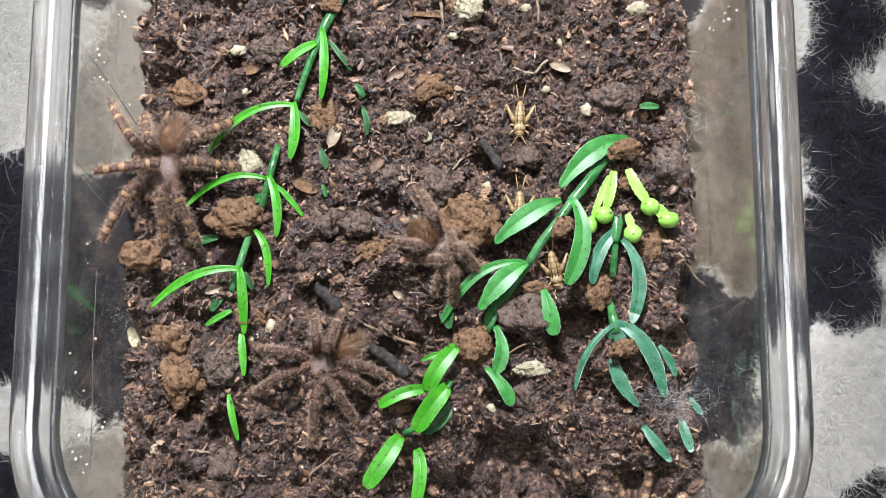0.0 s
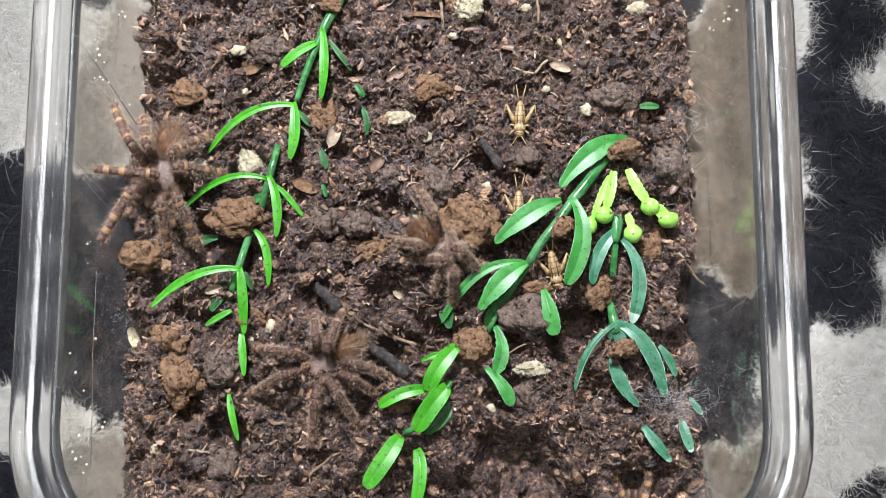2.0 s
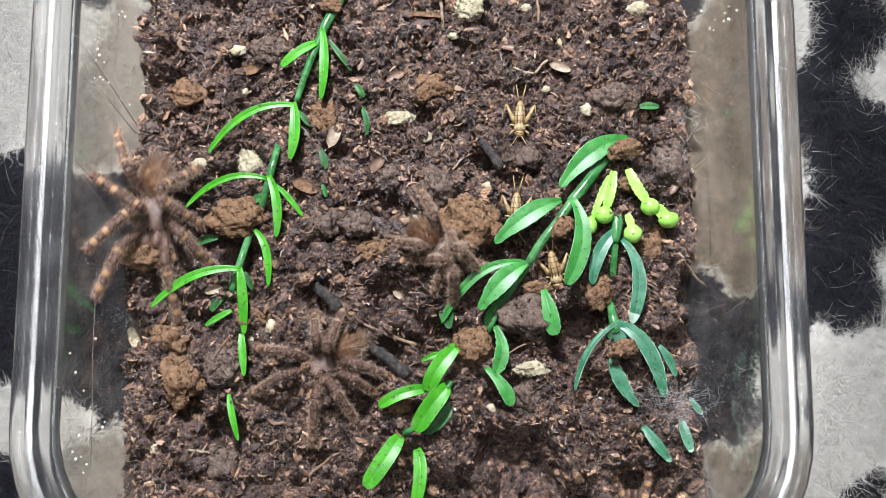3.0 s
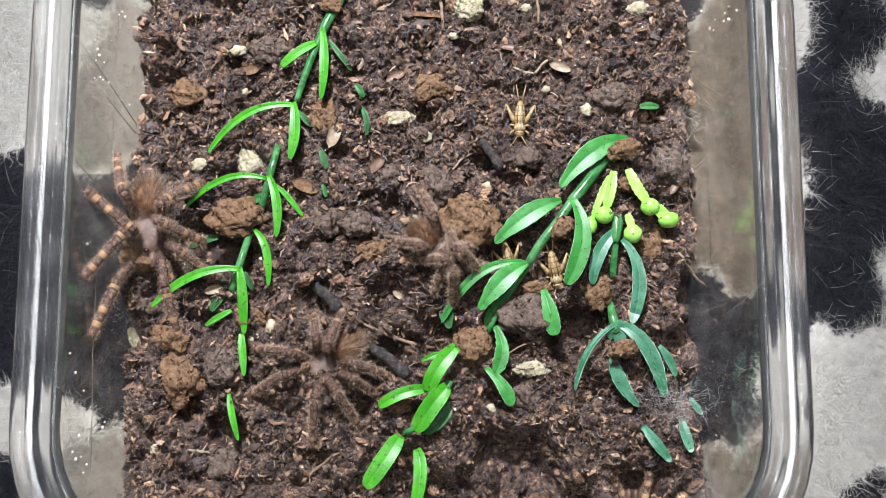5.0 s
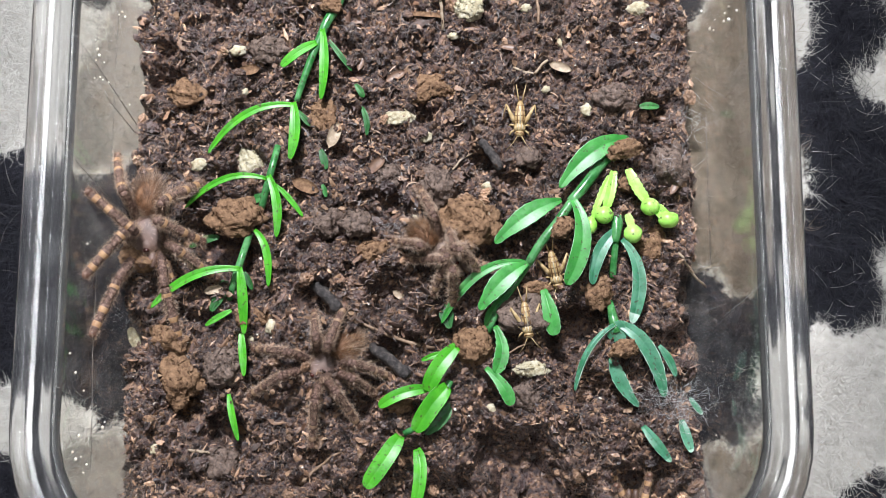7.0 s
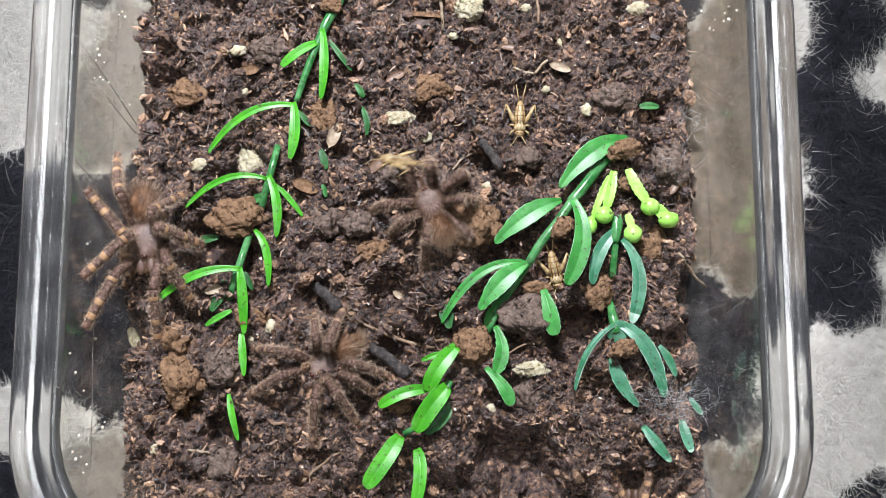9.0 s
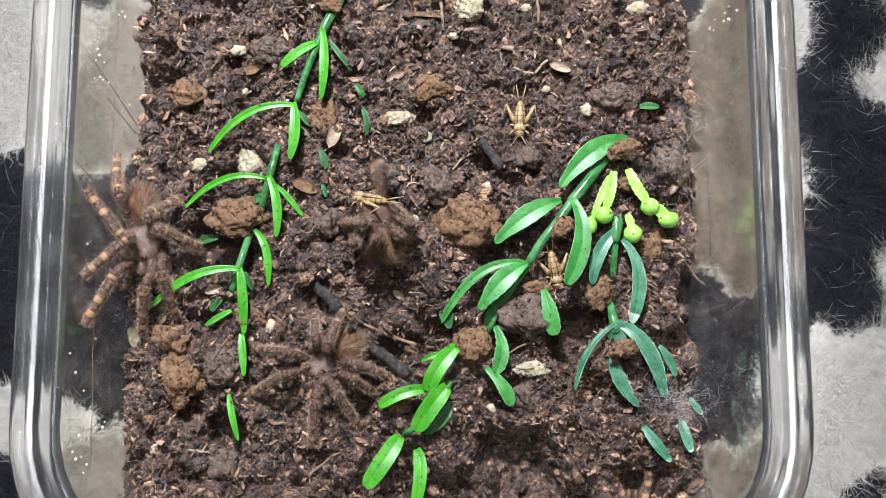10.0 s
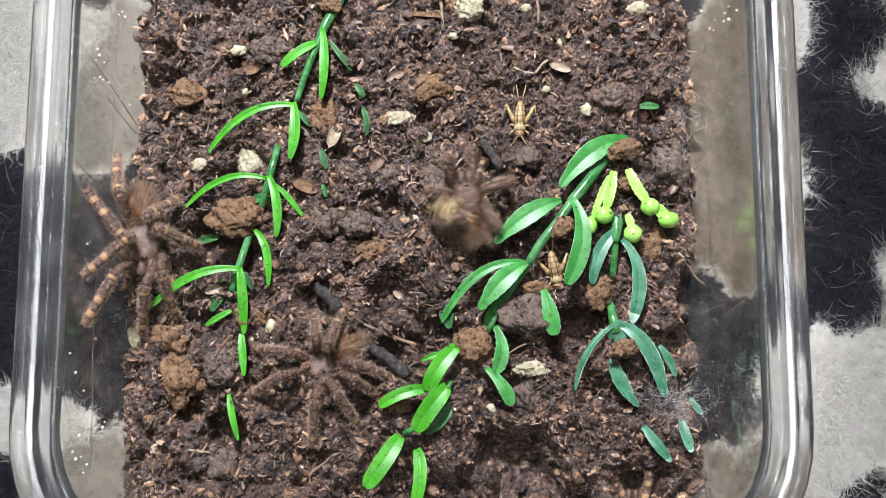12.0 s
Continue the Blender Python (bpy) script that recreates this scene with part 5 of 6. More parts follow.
def make_spider(label, seed, size=1.0, band=M_DULL_BAND, belly=M_ABDOMEN, fuzz=1.0, fur=M_HAIR, body=0.78, tuft=M_RUST_HAIR):
    """A hairy young tarantula: body in parts, eight legs of two runs, palps. Faces +x, stands on z = 0. body: how large the body is beside the legs."""
    rng = random.Random(seed)
    sp = thing("tarantula", (0, 0, 0), label, "spider", "young tarantulas")
    k, wide = MM * size * body, size * body
    s = Shape()
    s.ball((0, 0, 4.1 * k), (5.4 * k, 4.7 * k, 1.8 * k), None, 0, 12, 18, 0.08, seed, 500)
    s.ball((2.6 * k, 0, 4.7 * k), (2.4 * k, 2.0 * k, 1.1 * k), None, 0, 9, 12, 0.06, seed + 3, 500)
    s.ball((4.4 * k, 0, 5.35 * k), (0.6 * k, 0.9 * k, 0.5 * k), None, 1, 6, 8)
    # furrows run out from the middle of the shield, with ridges between
    for a in range(15, 375, 30):
        c, d = math.cos(radians(a)), math.sin(radians(a))
        s.tube([Vector((-0.6 + c * 0.9, d * 0.9, 5.55)) * k, Vector((-0.4 + c * 2.4, d * 2.2, 5.35)) * k, Vector((c * 4.2, d * 3.6, 4.75)) * k], [0.22 * k, 0.42 * k, 0.30 * k], 5, 3)
    s.ball((-0.7 * k, 0, 5.6 * k), (0.45 * k, 0.75 * k, 0.22 * k), None, 1, 6, 8)

    def on_shield():
        a, f = rng.uniform(0, math.tau), rng.uniform(0.3, 1) ** 0.45
        p = Vector((5.4 * f * math.cos(a), 4.6 * f * math.sin(a), 3.9 + 1.7 * math.sqrt(max(0, 1 - f * f)))) * k
        return p, Vector((math.cos(a), math.sin(a), rng.uniform(0.1, 0.7)))

    hairs_on(s, rng, 1500, on_shield, (0.5 * size, 1.7 * size), (0.020, 0.040), [2, 4])
    part("carapace", s.mesh("carapace", [M_CARAPACE, M_FANG, fur, M_SHIELD_RIDGE, M_HAIR_PALE]), sp, "pinkish-brown hairy shield")
    s = Shape()
    s.ball((-9.6 * k, 0, 4.3 * k), (5.0 * k, 3.8 * k, 3.3 * k), None, 0, 14, 18, 0.06, seed + 1, 400)
    s.tube([Vector((-4.6, 0, 3.4)) * k, Vector((-6.4, 0, 3.6)) * k], [1.3 * k, 1.5 * k], 8, 0)

    def on_belly():
        a, b = rng.uniform(0, math.tau), rng.uniform(-0.2, 1.0)
        c = math.sqrt(1 - b * b)
        n = Vector((c * math.cos(a), c * math.sin(a), b))
        return Vector((-9.6 + 5.0 * n.x, 3.8 * n.y, 4.3 + 3.3 * n.z)) * k, n + Vector((-0.8, rng.uniform(-0.5, 0.5), 0.1))

    hairs_on(s, rng, 1700, on_belly, (0.8 * size, 2.6 * size), (0.022, 0.045), [1, 2, 2], 0.15)
    hairs_on(s, rng, 700, on_belly, (2.4 * size, 4.6 * size), (0.020, 0.036), [3, 3, 1], 0.2)
    part("abdomen", s.mesh("abdomen", [belly, fur, tuft, M_HAIR_PALE]), sp, "brown abdomen with long hairs")
    for y in (-1, 1):
        s = Shape()
        s.ball(Vector((6.4, 1.35 * y, 3.5)) * k, (2.5 * k, 1.35 * k, 1.4 * k), None, 0, 8, 10)
        s.tube([Vector((8.0, 1.1 * y, 2.8)) * k, Vector((8.5, 1.0 * y, 1.8)) * k, Vector((8.1, 0.9 * y, 1.0)) * k], [0.32 * k, 0.25 * k, 0.05 * k], 6, 1)

        def on_jaw():
            a = rng.uniform(0, math.tau)
            return Vector((rng.uniform(5, 8.6), 1.35 * y + 1.2 * math.cos(a), 3.5 + 0.9 * math.sin(a))) * k, Vector((0.7, math.cos(a), math.sin(a)))

        hairs_on(s, rng, 160, on_jaw, (0.4 * size, 1.1 * size), (0.016, 0.034), [2])
        part("chelicera", s.mesh("chelicera", [M_CARAPACE, M_FANG, M_RUST_HAIR]), sp, "jaw with a dark fang")
        palp = part("pedipalp", limb_mesh("pedipalp", 8.5, 0.85, 0.7, rng, [(0.45, 0.55), (0.74, 0.88)], 460, size, band, fur, pad=True), sp, "short hairy palp")
        palp.matrix_basis = pose(4.4 * k, 2.9 * k * y, 3.6 * k, 0, 12, 26 * y)
    for x, y in ((-14.2, 0.6), (-14.2, -0.6)):
        s = Shape()
        s.tube([Vector((x + 0.6, y, 3.6)) * k, Vector((x - 1.4, y * 1.6, 3.5)) * k], [0.42 * k, 0.2 * k], 7)
        part("spinneret", s.mesh("spinneret", [M_SKIN]), sp)
    legs = []
    bands = [(0.08, 0.13), (0.48, 0.58), (0.72, 0.84)] if band is M_BAND else [(0.47, 0.54), (0.74, 0.84)]
    upper = limb_mesh("leg", FEMUR, 1.3, 1.2, rng, [], round(1300 * fuzz), size, band, fur)
    lower = limb_mesh("shank", SHANK, 1.25, 1.02, rng, bands, round(1500 * fuzz), size, band, fur, pad=True)
    for side in (1, -1):
        for a, r in HIPS:
            hip = Vector((r * math.cos(radians(a)), r * math.sin(radians(a)) * 0.85 * side, 2.5)) * k
            leg = part("leg", upper, sp)
            leg.location = hip
            shank = part("shank", lower, leg, "banded lower leg")
            shank.location = (FEMUR * MM * size, 0, 0)
            legs.append((leg, shank, hip))
    return sp, legs, size


def leg_pose(hip, foot, size):
    """Where a leg and its shank stand so that the foot (in the spider's space) is reached, knee upwards."""
    k = MM * size
    a, b = FEMUR * k, SHANK * k
    d = foot - hip
    flat = math.hypot(d.x, d.y)
    dist = min(max(d.length, abs(a - b) * 1.08), (a + b) * 0.995)
    turn = math.atan2(d.y, d.x)
    rise = math.atan2(d.z, flat)
    knee = math.acos(max(-1, min(1, (a * a + dist * dist - b * b) / (2 * a * dist))))
    bend = math.pi - math.acos(max(-1, min(1, (a * a + b * b - dist * dist) / (2 * a * b))))
    up = rise + knee
    leg = Matrix.Translation(hip) @ Matrix.Rotation(turn, 4, "Z") @ Matrix.Rotation(-up, 4, "Y")
    shank = Matrix.Translation((a, 0, 0)) @ Matrix.Rotation(bend, 4, "Y")
    return leg, shank


def between(rows, t):
    """A value from rows of (time, value) with eased steps."""
    if t <= rows[0][0]:
        return rows[0][1]
    for (t0, a), (t1, b) in zip(rows, rows[1:]):
        if t <= t1:
            f = (t - t0) / (t1 - t0)
            f = f * f * (3 - 2 * f)
            return tuple(p + (q - p) * f for p, q in zip(a, b))
    return rows[-1][1]


def key_spider(spider, body, feet, times):
    """body: rows of (time, (x, y, z, heading, pitch)); feet: for each leg rows of (time, (x, y, z)), in world millimetres and degrees."""
    sp, legs, size = spider
    rows = []
    leg_rows = [([], []) for _ in legs]
    for t in times:
        x, y, z, heading, pitch = between(body, t)
        m = pose(x * MM, y * MM, z * MM, 0, pitch, heading)
        rows.append((t, m))
        back = m.inverted()
        for (leg, shank, hip), track, (up, low) in zip(legs, feet, leg_rows):
            f = between(track, t)
            a, b = leg_pose(hip, back @ (Vector(f) * MM), size)
            up.append((t, a))
            low.append((t, b))
    if len(rows) == 1:
        sp.matrix_basis = rows[0][1]
        for (leg, shank, hip), (up, low) in zip(legs, leg_rows):
            leg.matrix_basis, shank.matrix_basis = up[0][1], low[0][1]
        return
    walk(sp, rows)
    for (leg, shank, hip), (up, low) in zip(legs, leg_rows):
        walk(leg, up)
        walk(shank, low)


SPIDER_WALL = make_spider("hairy brown young tarantula with orange-banded feet against the tub wall", 1, 0.98, M_BAND, M_ABDOMEN, 0.8, body=1.0, tuft=M_HAIR)
SPIDER_HUNTER = make_spider("hairy brown young tarantula crouched beside a clod, catching a cricket", 2, 0.82, fuzz=1.2, body=0.95)
SPIDER_REST = make_spider("hairy brown young tarantula resting spread on the soil", 3, 0.88, fuzz=0.75, body=0.92)
SPIDER_HOLE = make_spider("young tarantula in a hollow, only its front feet showing", 4, 0.8, M_BAND, fuzz=0.7, body=0.8)


# ---- crickets ----
def make_cricket(label, seed, size=1.0):
    """A pale young cricket facing +x, belly near z = 0."""
    c = thing("cricket", (0, 0, 0), label, "cricket", "crickets")
    k = MM * size
    rng = random.Random(seed)
    s = Shape()
    n = 21
    pts = [Vector((-4.9 + 6.6 * i / (n - 1), 0, 1.6 + 0.3 * math.sin(math.pi * i / (n - 1)))) * k for i in range(n)]
    rad = [(0.25 + 1.2 * math.sin(math.pi * min(1, (i + 1.2) / 30)) ** 0.75) * (1.05 if i % 2 else 0.93) * k for i in range(n)]
    s.tube(pts, rad, 12, mats=[1 if i % 4 == 0 else 0 for i in range(n - 1)], flat=0.85)
    for y in (-0.75, 0, 0.75):
        s.tube([Vector((-3.6, y * 0.6, 2.55)) * k, Vector((-1.4, y, 3.12)) * k, Vector((1.4, y, 3.05)) * k], [0.1 * k, 0.16 * k, 0.16 * k], 5, 1 if y else 2)
    part("abdomen", s.mesh("abdomen", [M_CRICKET, M_CRICKET_DARK, M_PERLITE]), c, "ringed pale tan abdomen")
    s = Shape()
    s.ball(Vector((2.3, 0, 1.9)) * k, (1.35 * k, 1.6 * k, 1.25 * k), None, 0, 8, 12)
    for y in (-0.7, 0, 0.7):
        s.tube([Vector((1.5, y, 2.95)) * k, Vector((2.2, y, 3.12)) * k, Vector((3.0, y, 2.95)) * k], [0.12 * k, 0.14 * k, 0.1 * k], 5, 1)
    part("thorax", s.mesh("thorax", [M_CRICKET, M_PERLITE]), c, "tan back plate with pale marks")
    s = Shape()
    s.ball(Vector((3.8, 0, 1.75)) * k, (0.9 * k, 1.3 * k, 1.1 * k), None, 0, 8, 12)
    for y in (-1, 1):
        s.ball(Vector((4.0, 1.0 * y, 2.1)) * k, (0.34 * k, 0.3 * k, 0.4 * k), None, 1, 6, 8)
    s.tube([Vector((3.7, -1.1, 2.55)) * k, Vector((3.9, 0, 2.8)) * k, Vector((3.7, 1.1, 2.55)) * k], [0.15 * k] * 3, 5, 1)
    part("head", s.mesh("head", [M_CRICKET, M_CRICKET_DARK]), c)
    for y in (-1, 1):
        s = Shape()
        s.tube([Vector((4.5, 0.5 * y, 2.0)) * k, Vector((6.5, 1.6 * y, 2.4)) * k, Vector((8.5, 3.4 * y, 1.8)) * k], [0.13 * k, 0.08 * k, 0.04 * k], 5)
        part("antenna", s.mesh("antenna", [M_CRICKET]), c)
        s = Shape()
        s.tube([Vector((-4.5, 0.4 * y, 1.8)) * k, Vector((-6.6, 0.8 * y, 2.4)) * k, Vector((-9.0, 1.3 * y, 3.0)) * k], [0.22 * k, 0.17 * k, 0.07 * k], 6)
        part("cercus", s.mesh("cercus", [M_CRICKET]), c)
        s = Shape()
        s.tube([Vector((1.0, 1.3 * y, 1.6)) * k, Vector((-0.2, 1.95 * y, 2.0)) * k, Vector((-1.6, 2.7 * y, 2.4)) * k, Vector((-3.7, 3.7 * y, 2.7)) * k], [0.38 * k, 0.60 * k, 0.46 * k, 0.18 * k], 8)
        s.tube([Vector((-3.7, 3.7 * y, 2.7)) * k, Vector((-2.0, 4.1 * y, 1.3)) * k, Vector((-0.6, 4.3 * y, 0.1)) * k], [0.20 * k, 0.15 * k, 0.10 * k], 6)
        part("hind_leg", s.mesh("hind_leg", [M_CRICKET]), c, "folded jumping leg")
        for x, fx in ((1.6, 1.4), (2.6, 4.4)):
            s = Shape()
            s.tube([Vector((x, 1.0 * y, 1.2)) * k, Vector(((x + fx) / 2, 2.2 * y, 1.6)) * k, Vector((fx, 2.8 * y, 0.0)) * k], [0.3 * k, 0.25 * k, 0.12 * k], 6)
            part("leg", s.mesh("leg", [M_CRICKET]), c)
    return c


CRICKET_STILL = make_cricket("pale tan cricket sitting still on open soil", 1, 1.0)
CRICKET_WALKER = make_cricket("pale tan cricket walking between the leaves, later caught", 2, 0.98)
CRICKET_HIDDEN = make_cricket("pale tan cricket sitting under the leaves", 3, 1.05)


def on_soil(p, lift=0.0):
    return (p[0], p[1], ground(p[0], p[1]) + lift)


def place_still(ob, p, heading, pitch=0, roll=0, lift=0.0):
    q = on_soil(p, lift)
    ob.matrix_world = pose(q[0] * MM, q[1] * MM, q[2] * MM, roll, pitch, heading)


# ---- specks and silk on the tub wall ----
def make_specks():
    s = Shape()
    rng = random.Random(5)
    for at in ((-88.6, 51.5, 13.3), (-88.2, 49.5, 12.3), (-88.0, 48.1, 11.6), (-88.4, 46.4, 12.7), (-87.2, 46.8, 9.8), (-88.5, 41.6, 12.9), (-87.7, 42.5, 11.0), (-87.3, 42.1, 10.0), (-86.4, 42.1, 7.8), (-83.0, 38.6, -0.6), (-88.4, -0.8, 12.7), (-88.0, -0.1, 11.7), (-88.2, -5.6, 12.3), (-86.6, -23.9, 8.2),
               (-90.1, -28.2, 16.8), (-89.2, -32.7, 14.6), (-87.9, -36.9, 11.6), (-84.7, -44.3, 3.6), (-85.0, -45.6, 4.3), (-89.1, -51.7, 14.4), (-88.6, -53.4, 13.2), (-87.9, -52.9, 11.4), (-87.0, -54.7, 9.2), (-87.3, -56.7, 10.0), (-88.3, -47.8, 12.6), (-84.8, 62.5, 3.9), (-84.3, 61.7, 2.6), (-85.3, 61.4, 4.9),
               (72.8, 60.3, 13.7), (74.0, 58.2, 16.7), (72.1, 59.2, 12.1), (72.7, 57.0, 13.5), (71.9, 57.2, 11.5), (70.5, 58.9, 8.1), (69.6, 57.2, 5.6), (69.7, 57.6, 5.9), (70.2, 56.3, 7.3), (68.5, 63.1, 2.9), (68.3, -47.5, 2.5), (65.4, -58.0, -4.5), (68.1, -29.1, 2.2)):
        r = rng.uniform(0.2, 0.4) * MM
        s.ball(Vector(at) * MM, (r, r * rng.uniform(0.7, 1.2), r * rng.uniform(0.8, 1.3)), None, 0, 6, 8, 0.2, rng.random())
    tagged(new("water_specks", s.mesh("water_specks", [M_GRIT])), "white specks and droplets dried on the tub wall", "droplet", kind="stuff")


def make_silk():
    s = Shape()
    rng = random.Random(8)

    def thread(a, b, sag, r):
        a, b = Vector(a), Vector(b)
        side = Vector((rng.uniform(-1, 1), rng.uniform(-1, 1), rng.uniform(-1, 0.4)))
        pts = [(a.lerp(b, f) + side * sag * math.sin(math.pi * f)) * MM for f in (0, 0.25, 0.5, 0.75, 1)]
        s.tube(pts, [r * MM] * 5, 3)

    # along the wall side of the soil
    for _ in range(16):
        y = rng.uniform(-45, 62)
        a = Vector((rng.uniform(63, 70), y, rng.uniform(-4, 2)))
        b = Vector((rng.uniform(70, 74.3), y + rng.gauss(0, 6), rng.uniform(-4, 8)))
        thread(a, b, rng.uniform(0, 2), rng.uniform(0.010, 0.018))
    # the matted patch over the leaf tips, the wisps beside the clod and by the wall spider
    for (cx, cy), spread, count, z in (((57.2, -39.0), 4.6, 260, 6.5), ((60.0, -43.2), 3.0, 60, 6.0), ((66.0, 34.7), 4.0, 60, 2.0), ((-14.3, 5.3), 2.0, 34, 2.5), ((58.3, 21.0), 4.0, 50, 4.0), ((-84.3, -17.4), 3.0, 16, -2.0), ((15.8, 49.3), 4.0, 26, 0.5)):
        for _ in range(count):
            a = Vector((cx + rng.gauss(0, spread), cy + rng.gauss(0, spread * 0.6), z + rng.uniform(-1, 1.5)))
            b = a + Vector((rng.gauss(0, spread * 0.4), rng.gauss(0, spread * 0.35), rng.uniform(-0.6, 0.6)))
            thread(a, b, rng.uniform(0, 1.2), rng.uniform(0.016, 0.036))
    # pale lines drawn along the walls, most of them on edges seen in the plastic
    for a, b in (((-88.9, 51.2, 13.9), (-88.4, 47.8, 12.8)), ((-88.3, 41.3, 12.4), (-86.2, 37.5, 7.3)), ((-86.2, 63.8, 7.3), (-85.0, 57.9, 4.2)), ((-91.7, 50.6, 21.0), (-85.2, 38.9, -12.5)), ((-93.1, 22.4, 24.4), (-85.5, 9.5, 5.5)), ((77.4, 49.2, 25.0), (73.3, 42.3, 14.9)), ((77.1, -10.6, 24.2), (70.0, -18.2, 6.8))):
        thread(a, b, 0.6, 0.03)
    tagged(new("spider_silk", s.mesh("spider_silk", [M_HAZE])), "fine white spider silk between soil, leaves and tub wall", "spider silk", kind="stuff")
    flake("husk", (-82.1, -22.0), (1.6, 3.2), 20, M_PERLITE, "pale yellow scrap of husk at the tub wall", 77)


make_specks()
make_silk()


# ---- what moves ----
def steps(start, end, dt=0.1):
    n = round((end - start) / dt)
    return [round(start + i * dt, 3) for i in range(n + 1)]


def feet_of(pairs, lift=0.4):
    """Fixed feet: one row each, standing on the soil."""
    return [[(0.0, on_soil(p, lift))] for p in pairs]


def motions():
    # the resting spider and the one in the hollow do not stir
    x, y = (-30.5, -30.4)
    key_spider(SPIDER_REST, [(0, (x, y, ground(x, y) - 1.2, 221, -4))],
               feet_of([(-32.8, -50.2), (-21.2, -45.3), (-16.6, -37.5), (-13.2, -32.9), (-49.1, -37.5), (-48.4, -25.6), (-33.1, -16.0), (-24.9, -14.5)]), [0.0])
    x, y = (47.8, -66.4)
    key_spider(SPIDER_HOLE, [(0, (x, y, -9, 85, -4))], [[(0, p)] for p in
               ((43.2, -59.7, 0.0), (40.7, -72.8, -6.0), (37.8, -79.8, -8.0), (39.3, -88.3, -9.0), (51.6, -56.9, 1.0), (57.1, -72.8, -6.0), (59.2, -79.8, -8.0), (59.3, -88.3, -9.0))], [0.0])

    # the spider at the wall walks down along it from 1.9 to 3.3 s and shifts again at 8.9 s
    body, feet = [], [[] for _ in range(8)]
    for t, (bx, by, _), heading, marks in [
        (0.0, (-72.3, 19.7, 3.0), 252, ((-70.7, 0.7, 2.0), (-62.9, 1.3, 2.0), (-52.7, 20.9, 2.0), (-53.9, 33.5, 2.0), (-85.7, 0.9, 8.4), (-87.2, 17.8, 12.0), (-86.4, 37.4, 4.0), (-77.8, 35.2, 1.0))),
        (1.75, (-72.3, 19.7, 3.0), 252, ((-70.7, 0.7, 2.0), (-62.9, 1.3, 2.0), (-52.7, 20.9, 2.0), (-53.9, 33.5, 2.0), (-85.7, 0.9, 8.4), (-87.2, 17.8, 12.0), (-86.4, 37.4, 4.0), (-77.8, 35.2, 1.0))),
        (2.0, (-72.5, 18.3, 3.0), 256, ((-70.1, -1.3, 2.0), (-62.5, 0.3, 2.0), (-56.3, 19.3, 1.0), (-60.3, 29.9, 1.0), (-85.7, 0.9, 8.4), (-87.2, 18.3, 12.0), (-85.6, 36.9, 4.0), (-77.7, 34.4, 1.0))),
        (2.5, (-72.7, 15.9, 3.0), 262, ((-70.7, -7.2, 0.0), (-61.5, 1.3, 0.0), (-62.5, 14.1, 1.0), (-63.9, 26.1, 1.0), (-86.0, 0.8, 9.2), (-87.8, 5.2, 13.6), (-87.3, 21.4, 12.2), (-85.1, 36.1, 2.0))),
        (2.8, (-73.2, 12.0, 3.0), 265, ((-68.2, -14.5, 0.0), (-59.5, -2.8, 0.0), (-61.6, 8.9, 1.0), (-63.5, 23.8, 1.0), (-86.3, -8.5, 9.8), (-88.0, 0.7, 14.1), (-87.5, 19.5, 12.7), (-85.1, 33.4, 2.0))),
        (3.2, (-75.2, 4.9, 3.0), 268, ((-66.5, -23.2, 0.0), (-57.5, -7.2, 0.0), (-61.4, 2.2, 1.0), (-62.4, 18.1, 1.0), (-86.4, -19.8, 10.1), (-88.0, -6.4, 14.0), (-87.9, 13.6, 13.8), (-84.9, 28.1, 2.0))),
        (3.6, (-75.3, 3.2, 3.0), 270, ((-66.7, -24.6, 0.0), (-57.9, -7.9, 0.0), (-61.5, 1.5, 1.0), (-62.1, 17.1, 1.0), (-86.5, -23.4, 10.3), (-87.9, -9.2, 13.8), (-88.1, 12.3, 14.3), (-84.7, 24.2, 2.0))),
        (8.6, (-75.3, 3.2, 3.0), 270, ((-66.7, -24.6, 0.0), (-57.9, -7.9, 0.0), (-61.5, 1.5, 1.0), (-62.1, 17.1, 1.0), (-86.5, -23.4, 10.3), (-87.9, -9.2, 13.8), (-88.1, 12.3, 14.3), (-84.7, 24.2, 2.0))),
        (9.0, (-75.7, 1.4, 3.0), 274, ((-72.2, -24.9, 0.0), (-63.5, -14.5, 0.0), (-61.9, 0.7, 1.0), (-66.4, 14.1, 1.0), (-87.4, -21.5, 12.6), (-88.1, -9.2, 14.2), (-88.1, 12.3, 14.3), (-84.7, 24.2, 2.0))),
        (9.3, (-75.8, 1.0, 3.0), 276, ((-76.6, -22.0, 0.0), (-68.1, -17.7, 0.0), (-62.3, -0.0, 1.0), (-67.5, 13.0, 1.0), (-87.6, -20.9, 13.0), (-88.1, -9.2, 14.2), (-88.1, 12.3, 14.3), (-84.7, 24.2, 2.0))),
        (12.0, (-75.8, 1.0, 3.0), 276, ((-76.6, -22.0, 0.0), (-68.1, -17.7, 0.0), (-62.3, -0.0, 1.0), (-67.5, 13.0, 1.0), (-87.6, -20.9, 13.0), (-88.1, -9.2, 14.2), (-88.1, 12.3, 14.3), (-84.7, 24.2, 2.0))),
    ]:
        body.append((t, (bx, by, max(ground(bx, by), -1.0) + 0.8, heading, 0)))
        for track, m in zip(feet, marks):
            track.append((t, (m[0], m[1], max(m[2], ground(m[0], m[1])) + 0.3)))
    key_spider(SPIDER_WALL, body, feet, [0.0] + steps(1.7, 3.7) + [6.0, 8.5] + steps(8.6, 9.4) + [12.0])

    # the hunter crouches until 7.6 s, seizes the cricket and wrestles with it to the end
    bx, by = (0.7, -2.1)
